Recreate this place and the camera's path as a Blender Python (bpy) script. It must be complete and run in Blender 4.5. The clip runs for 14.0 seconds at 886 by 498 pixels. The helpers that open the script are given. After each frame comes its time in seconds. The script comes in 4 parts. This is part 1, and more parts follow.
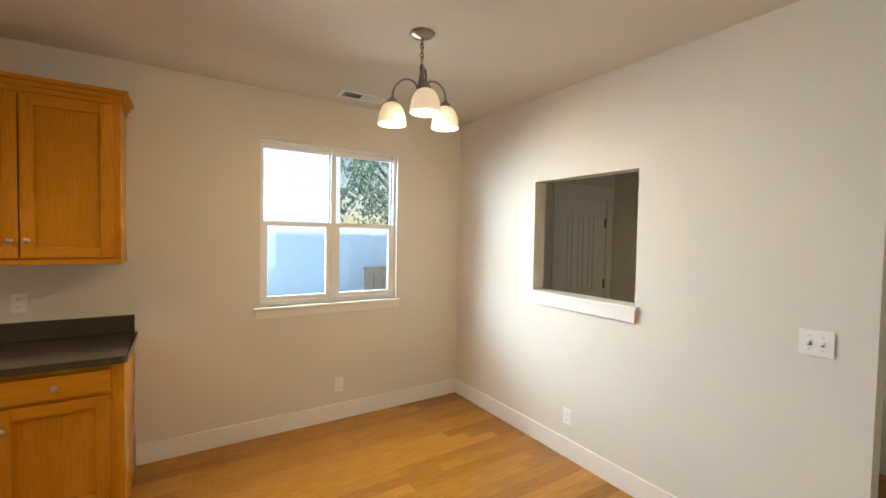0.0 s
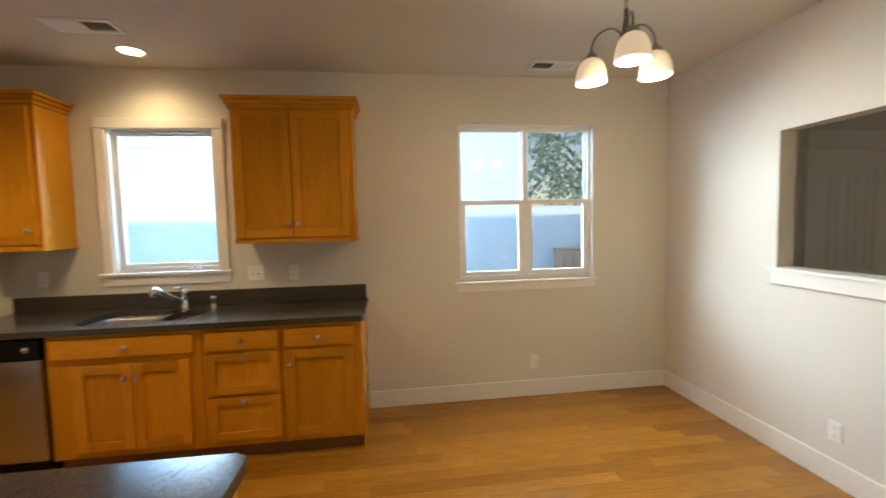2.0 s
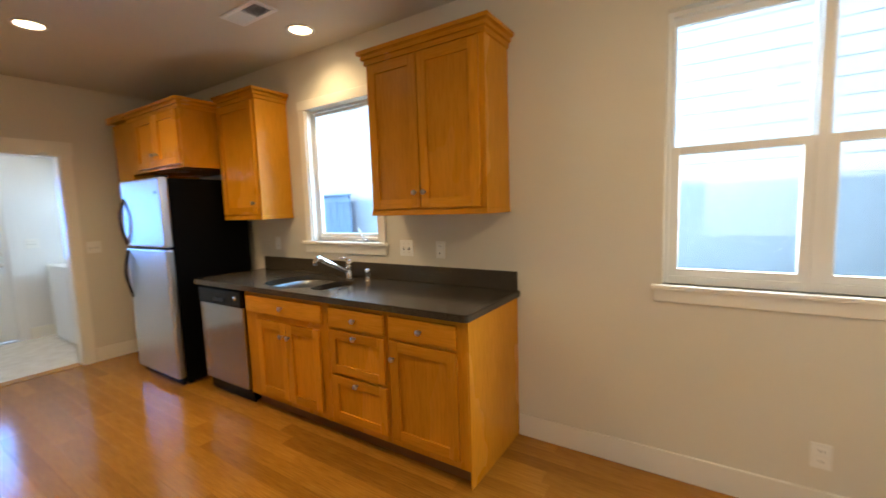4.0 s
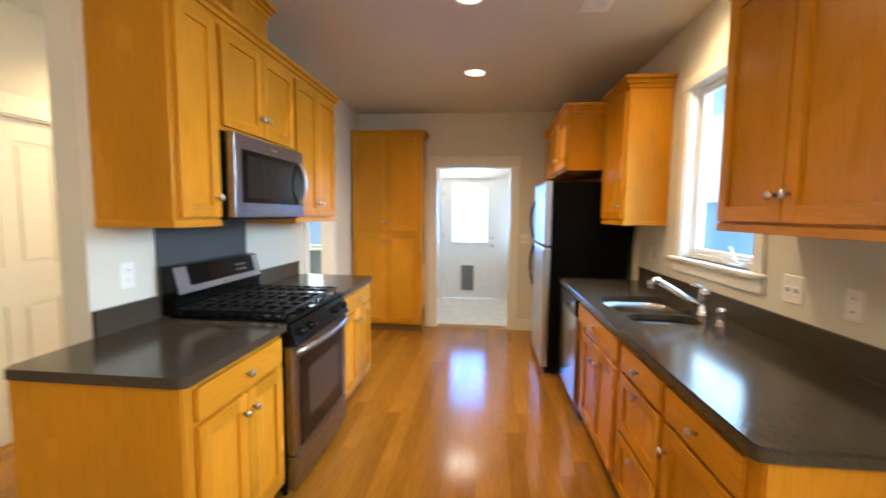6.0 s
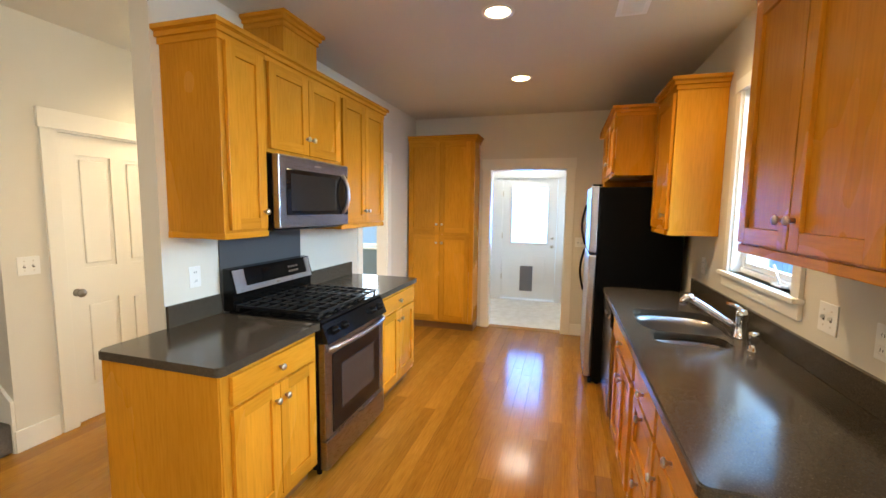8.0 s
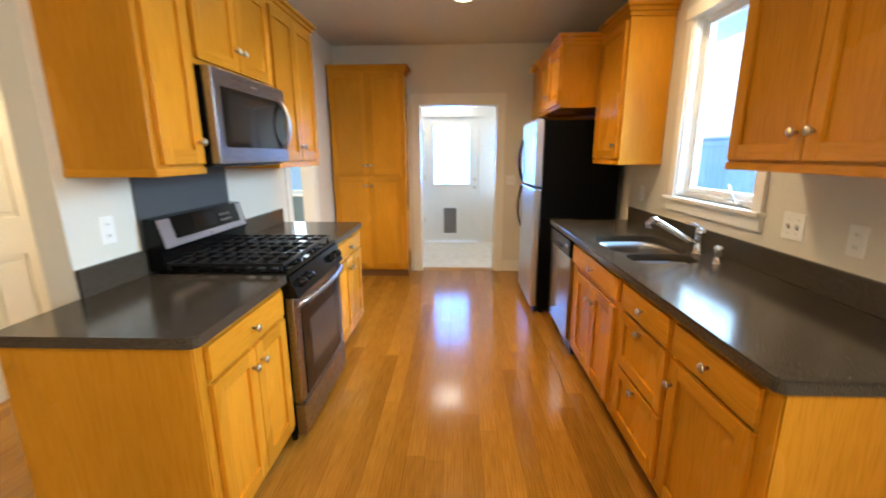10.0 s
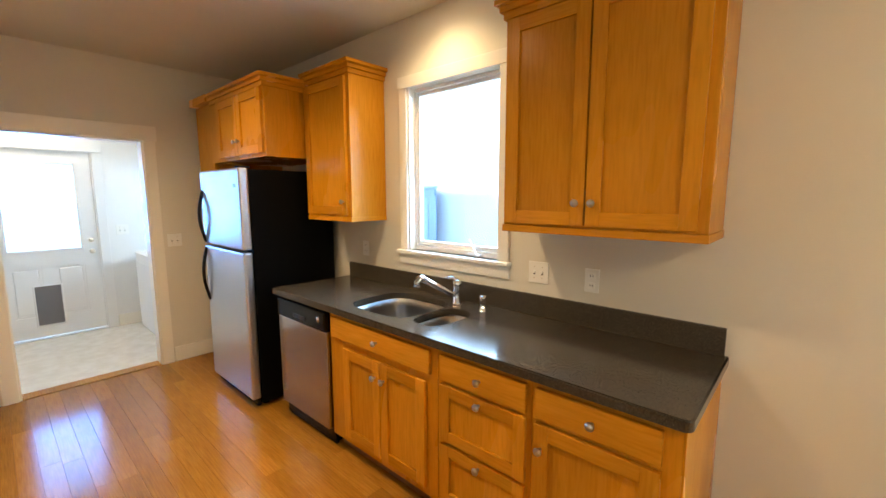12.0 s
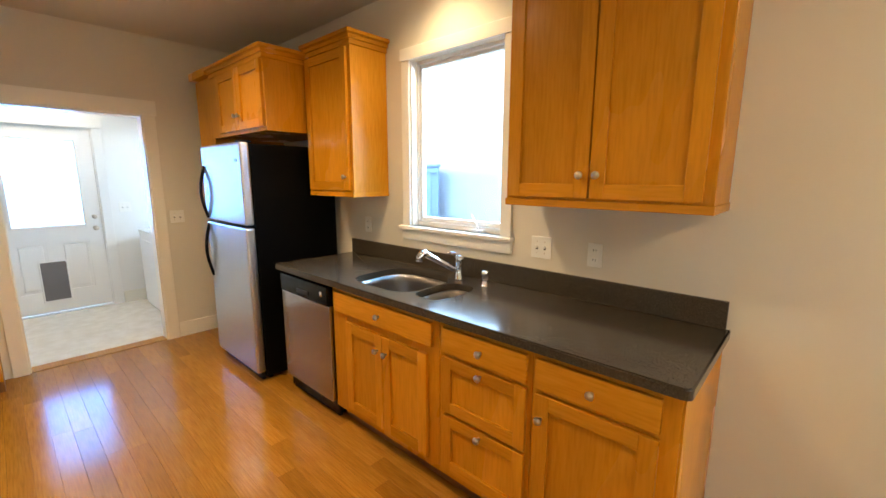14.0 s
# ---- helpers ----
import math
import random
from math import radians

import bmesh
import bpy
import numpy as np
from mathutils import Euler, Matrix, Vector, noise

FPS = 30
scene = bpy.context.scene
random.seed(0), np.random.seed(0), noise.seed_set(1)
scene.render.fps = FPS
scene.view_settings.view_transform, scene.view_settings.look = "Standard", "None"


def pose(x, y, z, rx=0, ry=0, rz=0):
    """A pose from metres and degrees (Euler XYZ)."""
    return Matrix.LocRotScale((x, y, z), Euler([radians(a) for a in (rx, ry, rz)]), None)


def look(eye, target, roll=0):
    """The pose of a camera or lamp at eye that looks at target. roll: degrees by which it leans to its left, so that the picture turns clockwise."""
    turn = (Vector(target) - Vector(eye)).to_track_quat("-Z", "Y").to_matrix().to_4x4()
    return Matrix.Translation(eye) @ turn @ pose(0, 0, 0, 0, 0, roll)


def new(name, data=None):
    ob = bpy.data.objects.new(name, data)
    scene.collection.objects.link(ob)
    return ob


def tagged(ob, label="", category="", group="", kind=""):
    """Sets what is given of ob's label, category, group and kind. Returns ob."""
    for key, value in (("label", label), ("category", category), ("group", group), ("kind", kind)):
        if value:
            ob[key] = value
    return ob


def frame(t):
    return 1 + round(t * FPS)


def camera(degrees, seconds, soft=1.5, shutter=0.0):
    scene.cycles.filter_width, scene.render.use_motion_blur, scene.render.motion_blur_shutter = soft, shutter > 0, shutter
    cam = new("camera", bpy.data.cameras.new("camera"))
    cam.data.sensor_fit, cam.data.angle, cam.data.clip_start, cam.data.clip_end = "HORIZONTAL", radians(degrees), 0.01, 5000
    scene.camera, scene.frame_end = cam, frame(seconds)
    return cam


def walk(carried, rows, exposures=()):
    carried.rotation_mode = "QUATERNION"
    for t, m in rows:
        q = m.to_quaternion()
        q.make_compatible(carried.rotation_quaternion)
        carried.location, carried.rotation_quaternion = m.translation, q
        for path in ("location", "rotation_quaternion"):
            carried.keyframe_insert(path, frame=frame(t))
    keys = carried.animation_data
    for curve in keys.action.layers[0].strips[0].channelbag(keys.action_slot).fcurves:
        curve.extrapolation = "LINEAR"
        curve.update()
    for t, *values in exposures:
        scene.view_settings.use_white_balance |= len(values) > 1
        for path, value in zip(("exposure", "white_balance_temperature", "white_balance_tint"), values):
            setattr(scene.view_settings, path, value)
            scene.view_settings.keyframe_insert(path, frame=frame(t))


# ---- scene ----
cam = camera(94.4, 14.0, shutter=0.5)
PATH = [
    (0, (0.758, 0.879, 1.605), (1.837, 2.563, 1.537), 1.1),
    (0.5, (0.727, 0.887, 1.611), (1.775, 2.589, 1.547), 0.9),
    (1, (0.726, 0.889, 1.603), (1.637, 2.669, 1.56), 0.7),
    (1.5, (0.674, 0.922, 1.565), (1.335, 2.807, 1.469), 0.2),
    (2, (0.701, 0.943, 1.518), (0.957, 2.922, 1.387), -1.3),
    (2.2, (0.742, 0.939, 1.509), (0.87, 2.929, 1.352), -2.4),
    (4.3, (1.549, 2.205, 1.438), (0.21, 3.675, 1.219), -1.2),
    (4.5, (1.583, 2.324, 1.447), (0.071, 3.617, 1.24), -0.6),
    (5, (1.68, 2.576, 1.472), (-0.182, 3.288, 1.305), 0.9),
    (5.5, (1.54, 2.845, 1.431), (-0.434, 3.113, 1.251), 2.3),
    (6, (1.495, 3.003, 1.455), (-0.488, 2.801, 1.284), 0.6),
    (6.5, (1.588, 3.256, 1.55), (-0.303, 2.616, 1.425), -0.4),
    (7, (1.552, 3.308, 1.583), (-0.334, 2.654, 1.459), 0.3),
    (7.2, (1.535, 3.322, 1.577), (-0.369, 2.727, 1.44), 0.5),
    (9.3, (1.549, 3.219, 1.512), (-0.353, 2.671, 1.224), 1.1),
    (9.5, (1.526, 3.132, 1.497), (-0.393, 2.669, 1.177), 1.2),
    (10, (1.442, 2.858, 1.462), (-0.506, 2.784, 1.014), -0.3),
    (10.5, (1.195, 2.665, 1.403), (-0.686, 3.054, 0.848), -0.1),
    (11, (0.876, 2.527, 1.448), (-0.829, 3.442, 0.939), -0.0),
    (11.5, (0.712, 2.388, 1.514), (-0.725, 3.73, 1.148), -0.1),
    (12, (0.719, 2.357, 1.563), (-0.611, 3.829, 1.303), -0.1),
    (12.5, (0.719, 2.361, 1.53), (-0.617, 3.812, 1.2), 0.0),
    (13, (0.725, 2.363, 1.521), (-0.615, 3.805, 1.17), -0.0),
    (13.5, (0.726, 2.359, 1.526), (-0.599, 3.811, 1.159), -0.0),
    (14, (0.719, 2.359, 1.524), (-0.611, 3.812, 1.176), 0.1),
]
walk(cam, [(t, look(eye, target, roll)) for t, eye, target, roll in PATH], exposures=[(0, 0.30, 7700, 10), (1.4, 0.22, 7700, 10), (2.2, 0.02, 7700, 10), (4.3, 0.40, 7700, 10), (5, 0.62, 7700, 10), (10, 0.70, 7700, 10), (14, 0.76, 7700, 10)])

# ---------- world, sun, daylight ----------
world = bpy.data.worlds.new("sky")
scene.world = world
world.use_nodes = True
wn = world.node_tree.nodes
sky = wn.new("ShaderNodeTexSky")
sky.sky_type = 'NISHITA'
sky.sun_disc = False
sky.sun_elevation = radians(55)
sky.sun_rotation = radians(170)
world.node_tree.links.new(sky.outputs[0], wn["Background"].inputs[0])
wn["Background"].inputs[1].default_value = 0.15


def lamp(name, kind, energy, color, m, **settings):
    d = bpy.data.lights.new(name, kind)
    d.energy, d.color = energy, color
    for key, value in settings.items():
        if key == "size":
            d.shape, d.size, d.size_y = 'RECTANGLE', value[0], value[1]
        elif key == "radius":
            d.shadow_soft_size = value
        elif key == "disk":
            d.shape, d.size = 'DISK', value
        elif key == "spread":
            d.spread = radians(value)
        elif key == "angle":
            d.angle = radians(value)
        elif key == "cone":
            d.spot_size, d.spot_blend = radians(value), 0.9
    ob = new(name, d)
    ob.matrix_world = m
    return ob


DAY = (0.72, 0.86, 1.0)
WARM = (1.0, 0.79, 0.53)
lamp("sun", 'SUN', 5.0, (1.0, 0.95, 0.88), look((0, 0, 10), (-0.10, 0.57, 9.18)), angle=0.5)
# two lamps added in the yard for light off the neighbour's sunlit wall
lamp("yard_bounce_west", 'AREA', 220, (0.38, 0.65, 1.0), look((-4.35, 6.5, 2.55), (-4.2, 3.0, 2.2)), size=(4.3, 1.6))
lamp("yard_bounce", 'AREA', 560, (0.42, 0.68, 1.0), look((-0.5, 6.5, 2.55), (-0.5, 3.0, 2.2)), size=(3.4, 1.6))
# sky light at the kitchen window, the dining window, the utility door glass
lamp("sky_kitchen", 'AREA', 9.5, (0.16, 0.46, 1.0), look((-0.972, 4.335, 1.72), (-0.972, 3.0, 0.9)), size=(0.68, 0.96), spread=140)
lamp("sky_dining", 'AREA', 33, (0.80, 0.90, 1.0), look((1.857, 4.335, 1.67), (1.857, 3.0, 1.0)), size=(1.05, 1.2), spread=140)
lamp("sky_utility", 'AREA', 4.5, (0.01, 0.20, 1.0), look((-5.44, 2.745, 1.44), (-4.6, 2.745, 1.43)), size=(0.56, 0.9), spread=64)
# next lamp: fill light from the added, unseen south window
lamp("south_fill", 'AREA', 16, DAY, look((2.1, -3.55, 1.4), (2.1, 0, 1.2)), size=(1.5, 1.5))
lamp("sky_family", 'AREA', 26, (0.50, 0.73, 1.0), look((-3.70, 0.70, 1.57), (-2.9, 0.70, 1.5)), size=(0.8, 1.05))

# ---------- materials ----------


def material(name, color, rough=0.5, metal=0.0, spec=0.5, coat=0.0):
    m = bpy.data.materials.new(name)
    m.use_nodes = True
    b = m.node_tree.nodes["Principled BSDF"]
    b.inputs["Base Color"].default_value = (*color, 1)
    b.inputs["Roughness"].default_value = rough
    b.inputs["Metallic"].default_value = metal
    b.inputs["Specular IOR Level"].default_value = spec
    b.inputs["Coat Weight"].default_value = coat
    return m


def node(m, kind, **values):
    n = m.node_tree.nodes.new("ShaderNode" + kind)
    for key, value in values.items():
        n.inputs[key].default_value = value
    return n


def wire(m, a, b):
    m.node_tree.links.new(a, b)


def bsdf(m):
    return m.node_tree.nodes["Principled BSDF"]


def noise_of(m, scale, stretch=(1, 1, 1), detail=4.0):
    co = m.node_tree.nodes.new("ShaderNodeTexCoord")
    mp = node(m, "Mapping", Scale=stretch)
    tx = node(m, "TexNoise", Scale=scale, Detail=detail)
    wire(m, co.outputs["Object"], mp.inputs["Vector"])
    wire(m, mp.outputs[0], tx.inputs["Vector"])
    return tx.outputs[0]


def ramp(m, fac, stops):
    r = m.node_tree.nodes.new("ShaderNodeValToRGB")
    els = r.color_ramp.elements
    els[0].position, els[0].color = stops[0][0], (*stops[0][1], 1)
    els[1].position, els[1].color = stops[-1][0], (*stops[-1][1], 1)
    for p, c in stops[1:-1]:
        e = els.new(p)
        e.color = (*c, 1)
    wire(m, fac, r.inputs[0])
    return r.outputs[0]


def mixed(m, a, b, fac, mode='MIX'):
    x = m.node_tree.nodes.new("ShaderNodeMix")
    x.data_type, x.blend_type = 'RGBA', mode
    for sock, value in ((x.inputs[0], fac), (x.inputs[6], a), (x.inputs[7], b)):
        if hasattr(value, "is_linked"):
            wire(m, value, sock)
        elif isinstance(value, tuple):
            sock.default_value = (*value, 1)
        else:
            sock.default_value = value
    return x.outputs[2]


def bump(m, height, strength=0.1, distance=0.01):
    b = node(m, "Bump", Strength=strength, Distance=distance)
    wire(m, height, b.inputs["Height"])
    wire(m, b.outputs[0], bsdf(m).inputs["Normal"])


def plaster(name, color, grain=160, strength=0.12):
    m = material(name, color, 0.75, spec=0.3)
    big = noise_of(m, 1.3)
    c = ramp(m, big, [(0.3, tuple(v * 0.96 for v in color)), (0.7, color)])
    wire(m, c, bsdf(m).inputs["Base Color"])
    bump(m, noise_of(m, grain), strength, 0.004)
    return m


def wood(name, dark, mid, light, stretch, rough, coat, per, spread=0.14):
    """Fine straight grain with slow figure; tone varies from piece to piece."""
    m = material(name, mid, rough, spec=0.16, coat=coat)
    fine = noise_of(m, 14, stretch, 6)
    slow = noise_of(m, 2.2, tuple(0.35 + 0.65 * s / max(stretch) for s in stretch), 3)
    c = ramp(m, fine, [(0.25, dark), (0.5, mid), (0.78, light)])
    c2 = ramp(m, slow, [(0.3, (0.80, 0.77, 0.72)), (0.7, (1.08, 1.06, 1.04))])
    c = mixed(m, c, c2, 1.0, 'MULTIPLY')
    if per == "island":
        g = m.node_tree.nodes.new("ShaderNodeNewGeometry")
        rnd = g.outputs["Random Per Island"]
    else:
        g = m.node_tree.nodes.new("ShaderNodeObjectInfo")
        rnd = g.outputs["Random"]
    c3 = ramp(m, rnd, [(0.0, (1.0 - spread, 0.97 - spread, 0.93 - spread)), (1.0, (1.0 + spread * 0.5, 1.0 + spread * 0.45, 1.0 + spread * 0.4))])
    c = mixed(m, c, c3, 1.0, 'MULTIPLY')
    wire(m, c, bsdf(m).inputs["Base Color"])
    r = ramp(m, slow, [(0.3, (rough * 0.85,) * 3), (0.7, (rough * 1.2,) * 3)])
    wire(m, r, bsdf(m).inputs["Roughness"])
    bsdf(m).inputs["Coat Roughness"].default_value = 0.25
    bump(m, fine, 0.04, 0.002)
    return m


M_WALL = plaster("wall_paint", (0.74, 0.70, 0.60))
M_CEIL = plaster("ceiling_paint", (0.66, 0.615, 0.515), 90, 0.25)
M_TRIM = plaster("trim_paint", (0.86, 0.83, 0.74), 40, 0.03)
bsdf(M_TRIM).inputs["Roughness"].default_value = 0.35
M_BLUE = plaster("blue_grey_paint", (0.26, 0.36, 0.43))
M_WHITE = plaster("white_paint", (0.82, 0.82, 0.80), 30, 0.03)
bsdf(M_WHITE).inputs["Roughness"].default_value = 0.4
WD, WM, WL = (0.565, 0.237, 0.020), (0.645, 0.280, 0.027), (0.695, 0.313, 0.036)
M_WOODV = wood("maple_upright", WD, WM, WL, (7, 7, 0.6), 0.25, 0.0, "object")
M_WOODX = wood("maple_along", WD, WM, WL, (0.6, 0.6, 7), 0.25, 0.0, "object")
M_FLOOR = wood("bamboo_plank", (0.32, 0.140, 0.020), (0.42, 0.190, 0.030), (0.51, 0.245, 0.044), (0.5, 9, 9), 0.14, 0.0, "object", 0.22)
M_FLOORS = wood("bamboo_far", (0.32, 0.140, 0.020), (0.42, 0.190, 0.030), (0.51, 0.245, 0.044), (0.5, 9, 9), 0.14, 0.0, "island", 0.22)
for m in (M_FLOOR, M_FLOORS):
    bsdf(m).inputs["Specular IOR Level"].default_value = 0.38
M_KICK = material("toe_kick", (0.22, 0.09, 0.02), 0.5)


def stone_top():
    m = material("solid_surface", (0.06, 0.055, 0.05), 0.2, spec=0.33)
    sp = noise_of(m, 250, detail=3)
    c = ramp(m, sp, [(0.30, (0.030, 0.024, 0.018)), (0.46, (0.054, 0.044, 0.033)), (0.60, (0.063, 0.052, 0.039)), (0.76, (0.14, 0.115, 0.085))])
    wire(m, c, bsdf(m).inputs["Base Color"])
    r = ramp(m, noise_of(m, 3), [(0.3, (0.14,) * 3), (0.7, (0.19,) * 3)])
    wire(m, r, bsdf(m).inputs["Roughness"])
    return m


M_STONE = stone_top()
M_PANEL = plaster("grey_laminate", (0.085, 0.085, 0.088), 300, 0.03)


def brushed(name, color, rough, stretch):
    m = material(name, color, rough, 1.0)
    n = noise_of(m, 30, stretch, 3)
    wire(m, ramp(m, n, [(0.3, (rough * 0.8,) * 3), (0.7, (rough * 1.25,) * 3)]), bsdf(m).inputs["Roughness"])
    bump(m, n, 0.03, 0.001)
    return m


M_STEEL = brushed("stainless_steel", (0.50, 0.50, 0.50), 0.32, (1, 1, 30))
M_SINK = material("sink_steel", (0.28, 0.265, 0.25), 0.34, 1.0)
wire(M_SINK, ramp(M_SINK, noise_of(M_SINK, 4), [(0.3, (0.30,) * 3), (0.7, (0.38,) * 3)]), bsdf(M_SINK).inputs["Roughness"])
M_FRIDGE = brushed("fridge_steel", (0.60, 0.61, 0.62), 0.34, (30, 30, 1))
M_DARKSTEEL = brushed("dark_steel", (0.31, 0.28, 0.255), 0.30, (1, 1, 30))
M_DISH = brushed("dishwasher_steel", (0.40, 0.375, 0.355), 0.15, (30, 30, 1))
M_CHROME = material("chrome", (0.82, 0.82, 0.82), 0.08, 1.0)
M_NICKEL = material("brushed_nickel", (0.62, 0.56, 0.48), 0.28, 1.0)
M_PEWTER = material("aged_pewter", (0.33, 0.29, 0.25), 0.3, 1.0)
M_BRONZE = material("dark_nickel", (0.20, 0.18, 0.16), 0.3, 1.0)
M_BLACK = material("black_enamel", (0.004, 0.004, 0.004), 0.15, spec=0.16)
M_BLACKM = material("black_textured", (0.003, 0.003, 0.0032), 0.5, spec=0.06)
bump(M_BLACKM, noise_of(M_BLACKM, 300), 0.2, 0.002)
M_IRON = material("cast_iron", (0.008, 0.008, 0.008), 0.42, spec=0.3)
bump(M_IRON, noise_of(M_IRON, 250), 0.2, 0.002)
M_DGLASS = material("dark_glass", (0.007, 0.006, 0.006), 0.06, spec=0.22)
M_PLASTIC = material("white_plastic", (0.86, 0.85, 0.80), 0.3)
M_SLOT = material("dark_slot", (0.02, 0.02, 0.02), 0.6)
M_VINYL = material("white_vinyl", (0.80, 0.79, 0.76), 0.3)
M_CARPET = material("grey_carpet", (0.16, 0.145, 0.125), 0.95, spec=0.1)
wire(M_CARPET, ramp(M_CARPET, noise_of(M_CARPET, 160), [(0.3, (0.10, 0.09, 0.078)), (0.7, (0.21, 0.19, 0.165))]), bsdf(M_CARPET).inputs["Base Color"])
bump(M_CARPET, noise_of(M_CARPET, 220), 0.8, 0.01)
M_LINO = material("vinyl_floor", (0.72, 0.68, 0.60), 0.25)
wire(M_LINO, ramp(M_LINO, noise_of(M_LINO, 9), [(0.35, (0.66, 0.62, 0.54)), (0.65, (0.76, 0.73, 0.66))]), bsdf(M_LINO).inputs["Base Color"])
M_SIDING = plaster("siding_paint", (0.50, 0.60, 0.72), 60, 0.1)
M_FENCE = plaster("fence_boards", (0.22, 0.35, 0.52), 40, 0.2)
M_GATE = plaster("gate_boards", (0.36, 0.27, 0.22), 40, 0.2)
M_GROUND = plaster("gravel", (0.30, 0.28, 0.25), 30, 0.5)
M_LEAF = material("leaves", (0.07, 0.12, 0.06), 0.5)
# greens lifted pale and bluish: haze and overexposure put into the leaf colour
wire(M_LEAF, ramp(M_LEAF, noise_of(M_LEAF, 2.5), [(0.3, (0.13, 0.24, 0.20)), (0.7, (0.27, 0.40, 0.33))]), bsdf(M_LEAF).inputs["Base Color"])
M_BARK = plaster("bark", (0.12, 0.09, 0.07), 20, 0.5)


def glass():
    m = material("window_glass", (1, 1, 1), 0.0)
    t = m.node_tree
    t.nodes.remove(bsdf(m))
    tr = t.nodes.new("ShaderNodeBsdfTransparent")
    tr.inputs[0].default_value = (0.95, 0.97, 0.98, 1)
    gl = t.nodes.new("ShaderNodeBsdfGlossy")
    gl.inputs["Roughness"].default_value = 0.0
    mx = t.nodes.new("ShaderNodeMixShader")
    mx.inputs[0].default_value = 0.05
    wire(m, tr.outputs[0], mx.inputs[1])
    wire(m, gl.outputs[0], mx.inputs[2])
    wire(m, mx.outputs[0], t.nodes["Material Output"].inputs[0])
    return m


M_GLASS = glass()


def glow(name, color, strength, base=(0.8, 0.8, 0.8)):
    m = material(name, base, 0.4)
    bsdf(m).inputs["Emission Color"].default_value = (*color, 1)
    bsdf(m).inputs["Emission Strength"].default_value = strength
    return m


M_BULB = glow("downlight_glow", (1.0, 0.80, 0.55), 12.0)
M_SHADE = glow("frosted_shade", (1.0, 0.80, 0.54), 0.40, (0.85, 0.80, 0.70))
M_LAMPB = glow("bulb_glow", (1.0, 0.86, 0.66), 6.0)
M_TUBE = glow("utility_light_glow", (0.96, 0.97, 0.96), 10.5)

# ---------- mesh helpers ----------


def box(bm, x0, x1, y0, y1, z0, z1, bev=0.0, mi=0):
    x0, x1 = min(x0, x1), max(x0, x1)
    y0, y1 = min(y0, y1), max(y0, y1)
    z0, z1 = min(z0, z1), max(z0, z1)
    m = Matrix.Translation(((x0 + x1) / 2, (y0 + y1) / 2, (z0 + z1) / 2)) @ Matrix.Diagonal((x1 - x0, y1 - y0, z1 - z0, 1))
    made = bmesh.ops.create_cube(bm, size=1, matrix=m)["verts"]
    faces = {f for v in made for f in v.link_faces}
    for f in faces:
        f.material_index = mi
    if bev:
        edges = {e for v in made for e in v.link_edges}
        out = bmesh.ops.bevel(bm, geom=list(edges), offset=bev, segments=2, affect='EDGES', profile=0.6)
        for f in out["faces"]:
            f.material_index = mi
    return bm


def bx(x0, x1, y0, y1, z0, z1, bev=0.0):
    return box(bmesh.new(), x0, x1, y0, y1, z0, z1, bev)


def rod(bm, a, b, r, r2=None, seg=12, mi=0):
    a, b = Vector(a), Vector(b)
    d = b - a
    m = Matrix.Translation((a + b) / 2) @ d.to_track_quat('Z', 'Y').to_matrix().to_4x4()
    made = bmesh.ops.create_cone(bm, cap_ends=True, segments=seg, radius1=r, radius2=r if r2 is None else r2, depth=d.length, matrix=m)["verts"]
    for f in {f for v in made for f in v.link_faces}:
        f.material_index = mi
        f.smooth = len(f.verts) == 4
    return bm


def lathe(bm, profile, centre, axis=(0, 0, 1), seg=20):
    """Turn (radius, height) pairs about an axis through centre."""
    q = Vector(axis).to_track_quat('Z', 'Y').to_matrix()
    rings = []
    for r, h in profile:
        rings.append([bm.verts.new(Vector(centre) + q @ Vector((r * math.cos(a), r * math.sin(a), h)))
                      for a in (2 * math.pi * k / seg for k in range(seg))])
    for low, high in zip(rings, rings[1:]):
        for k in range(seg):
            f = bm.faces.new((low[k], low[(k + 1) % seg], high[(k + 1) % seg], high[k]))
            f.smooth = True
    return bm


def tube(bm, points, r, seg=8, r_end=None):
    pts = [Vector(p) for p in points]
    rings = []
    for k, p in enumerate(pts):
        d = (pts[min(k + 1, len(pts) - 1)] - pts[max(k - 1, 0)]).normalized()
        q = d.to_track_quat('Z', 'Y').to_matrix()
        rr = r if r_end is None else r + (r_end - r) * k / (len(pts) - 1)
        rings.append([bm.verts.new(p + q @ Vector((rr * math.cos(a), rr * math.sin(a), 0))) for a in (2 * math.pi * j / seg for j in range(seg))])
    for low, high in zip(rings, rings[1:]):
        near = min(range(seg), key=lambda s: sum((low[j].co - high[(j + s) % seg].co).length for j in range(seg)))
        for j in range(seg):
            f = bm.faces.new((low[j], low[(j + 1) % seg], high[(j + 1 + near) % seg], high[(j + near) % seg]))
            f.smooth = True
    bm.faces.new(rings[0][::-1])
    bm.faces.new(rings[-1])
    return bm


def prism(bm, outline, z0, z1, mi=0):
    """An upright prism over an outline of (x, y) pairs."""
    low = [bm.verts.new((x, y, z0)) for x, y in outline]
    high = [bm.verts.new((x, y, z1)) for x, y in outline]
    n = len(low)
    fs = [bm.faces.new(low[::-1]), bm.faces.new(high)]
    for k in range(n):
        fs.append(bm.faces.new((low[k], low[(k + 1) % n], high[(k + 1) % n], high[k])))
    for f in fs:
        f.material_index = mi
    return bm


def origin(ob):
    v = Vector(ob.location)
    while ob.parent:
        ob = ob.parent
        v += ob.location
    return v


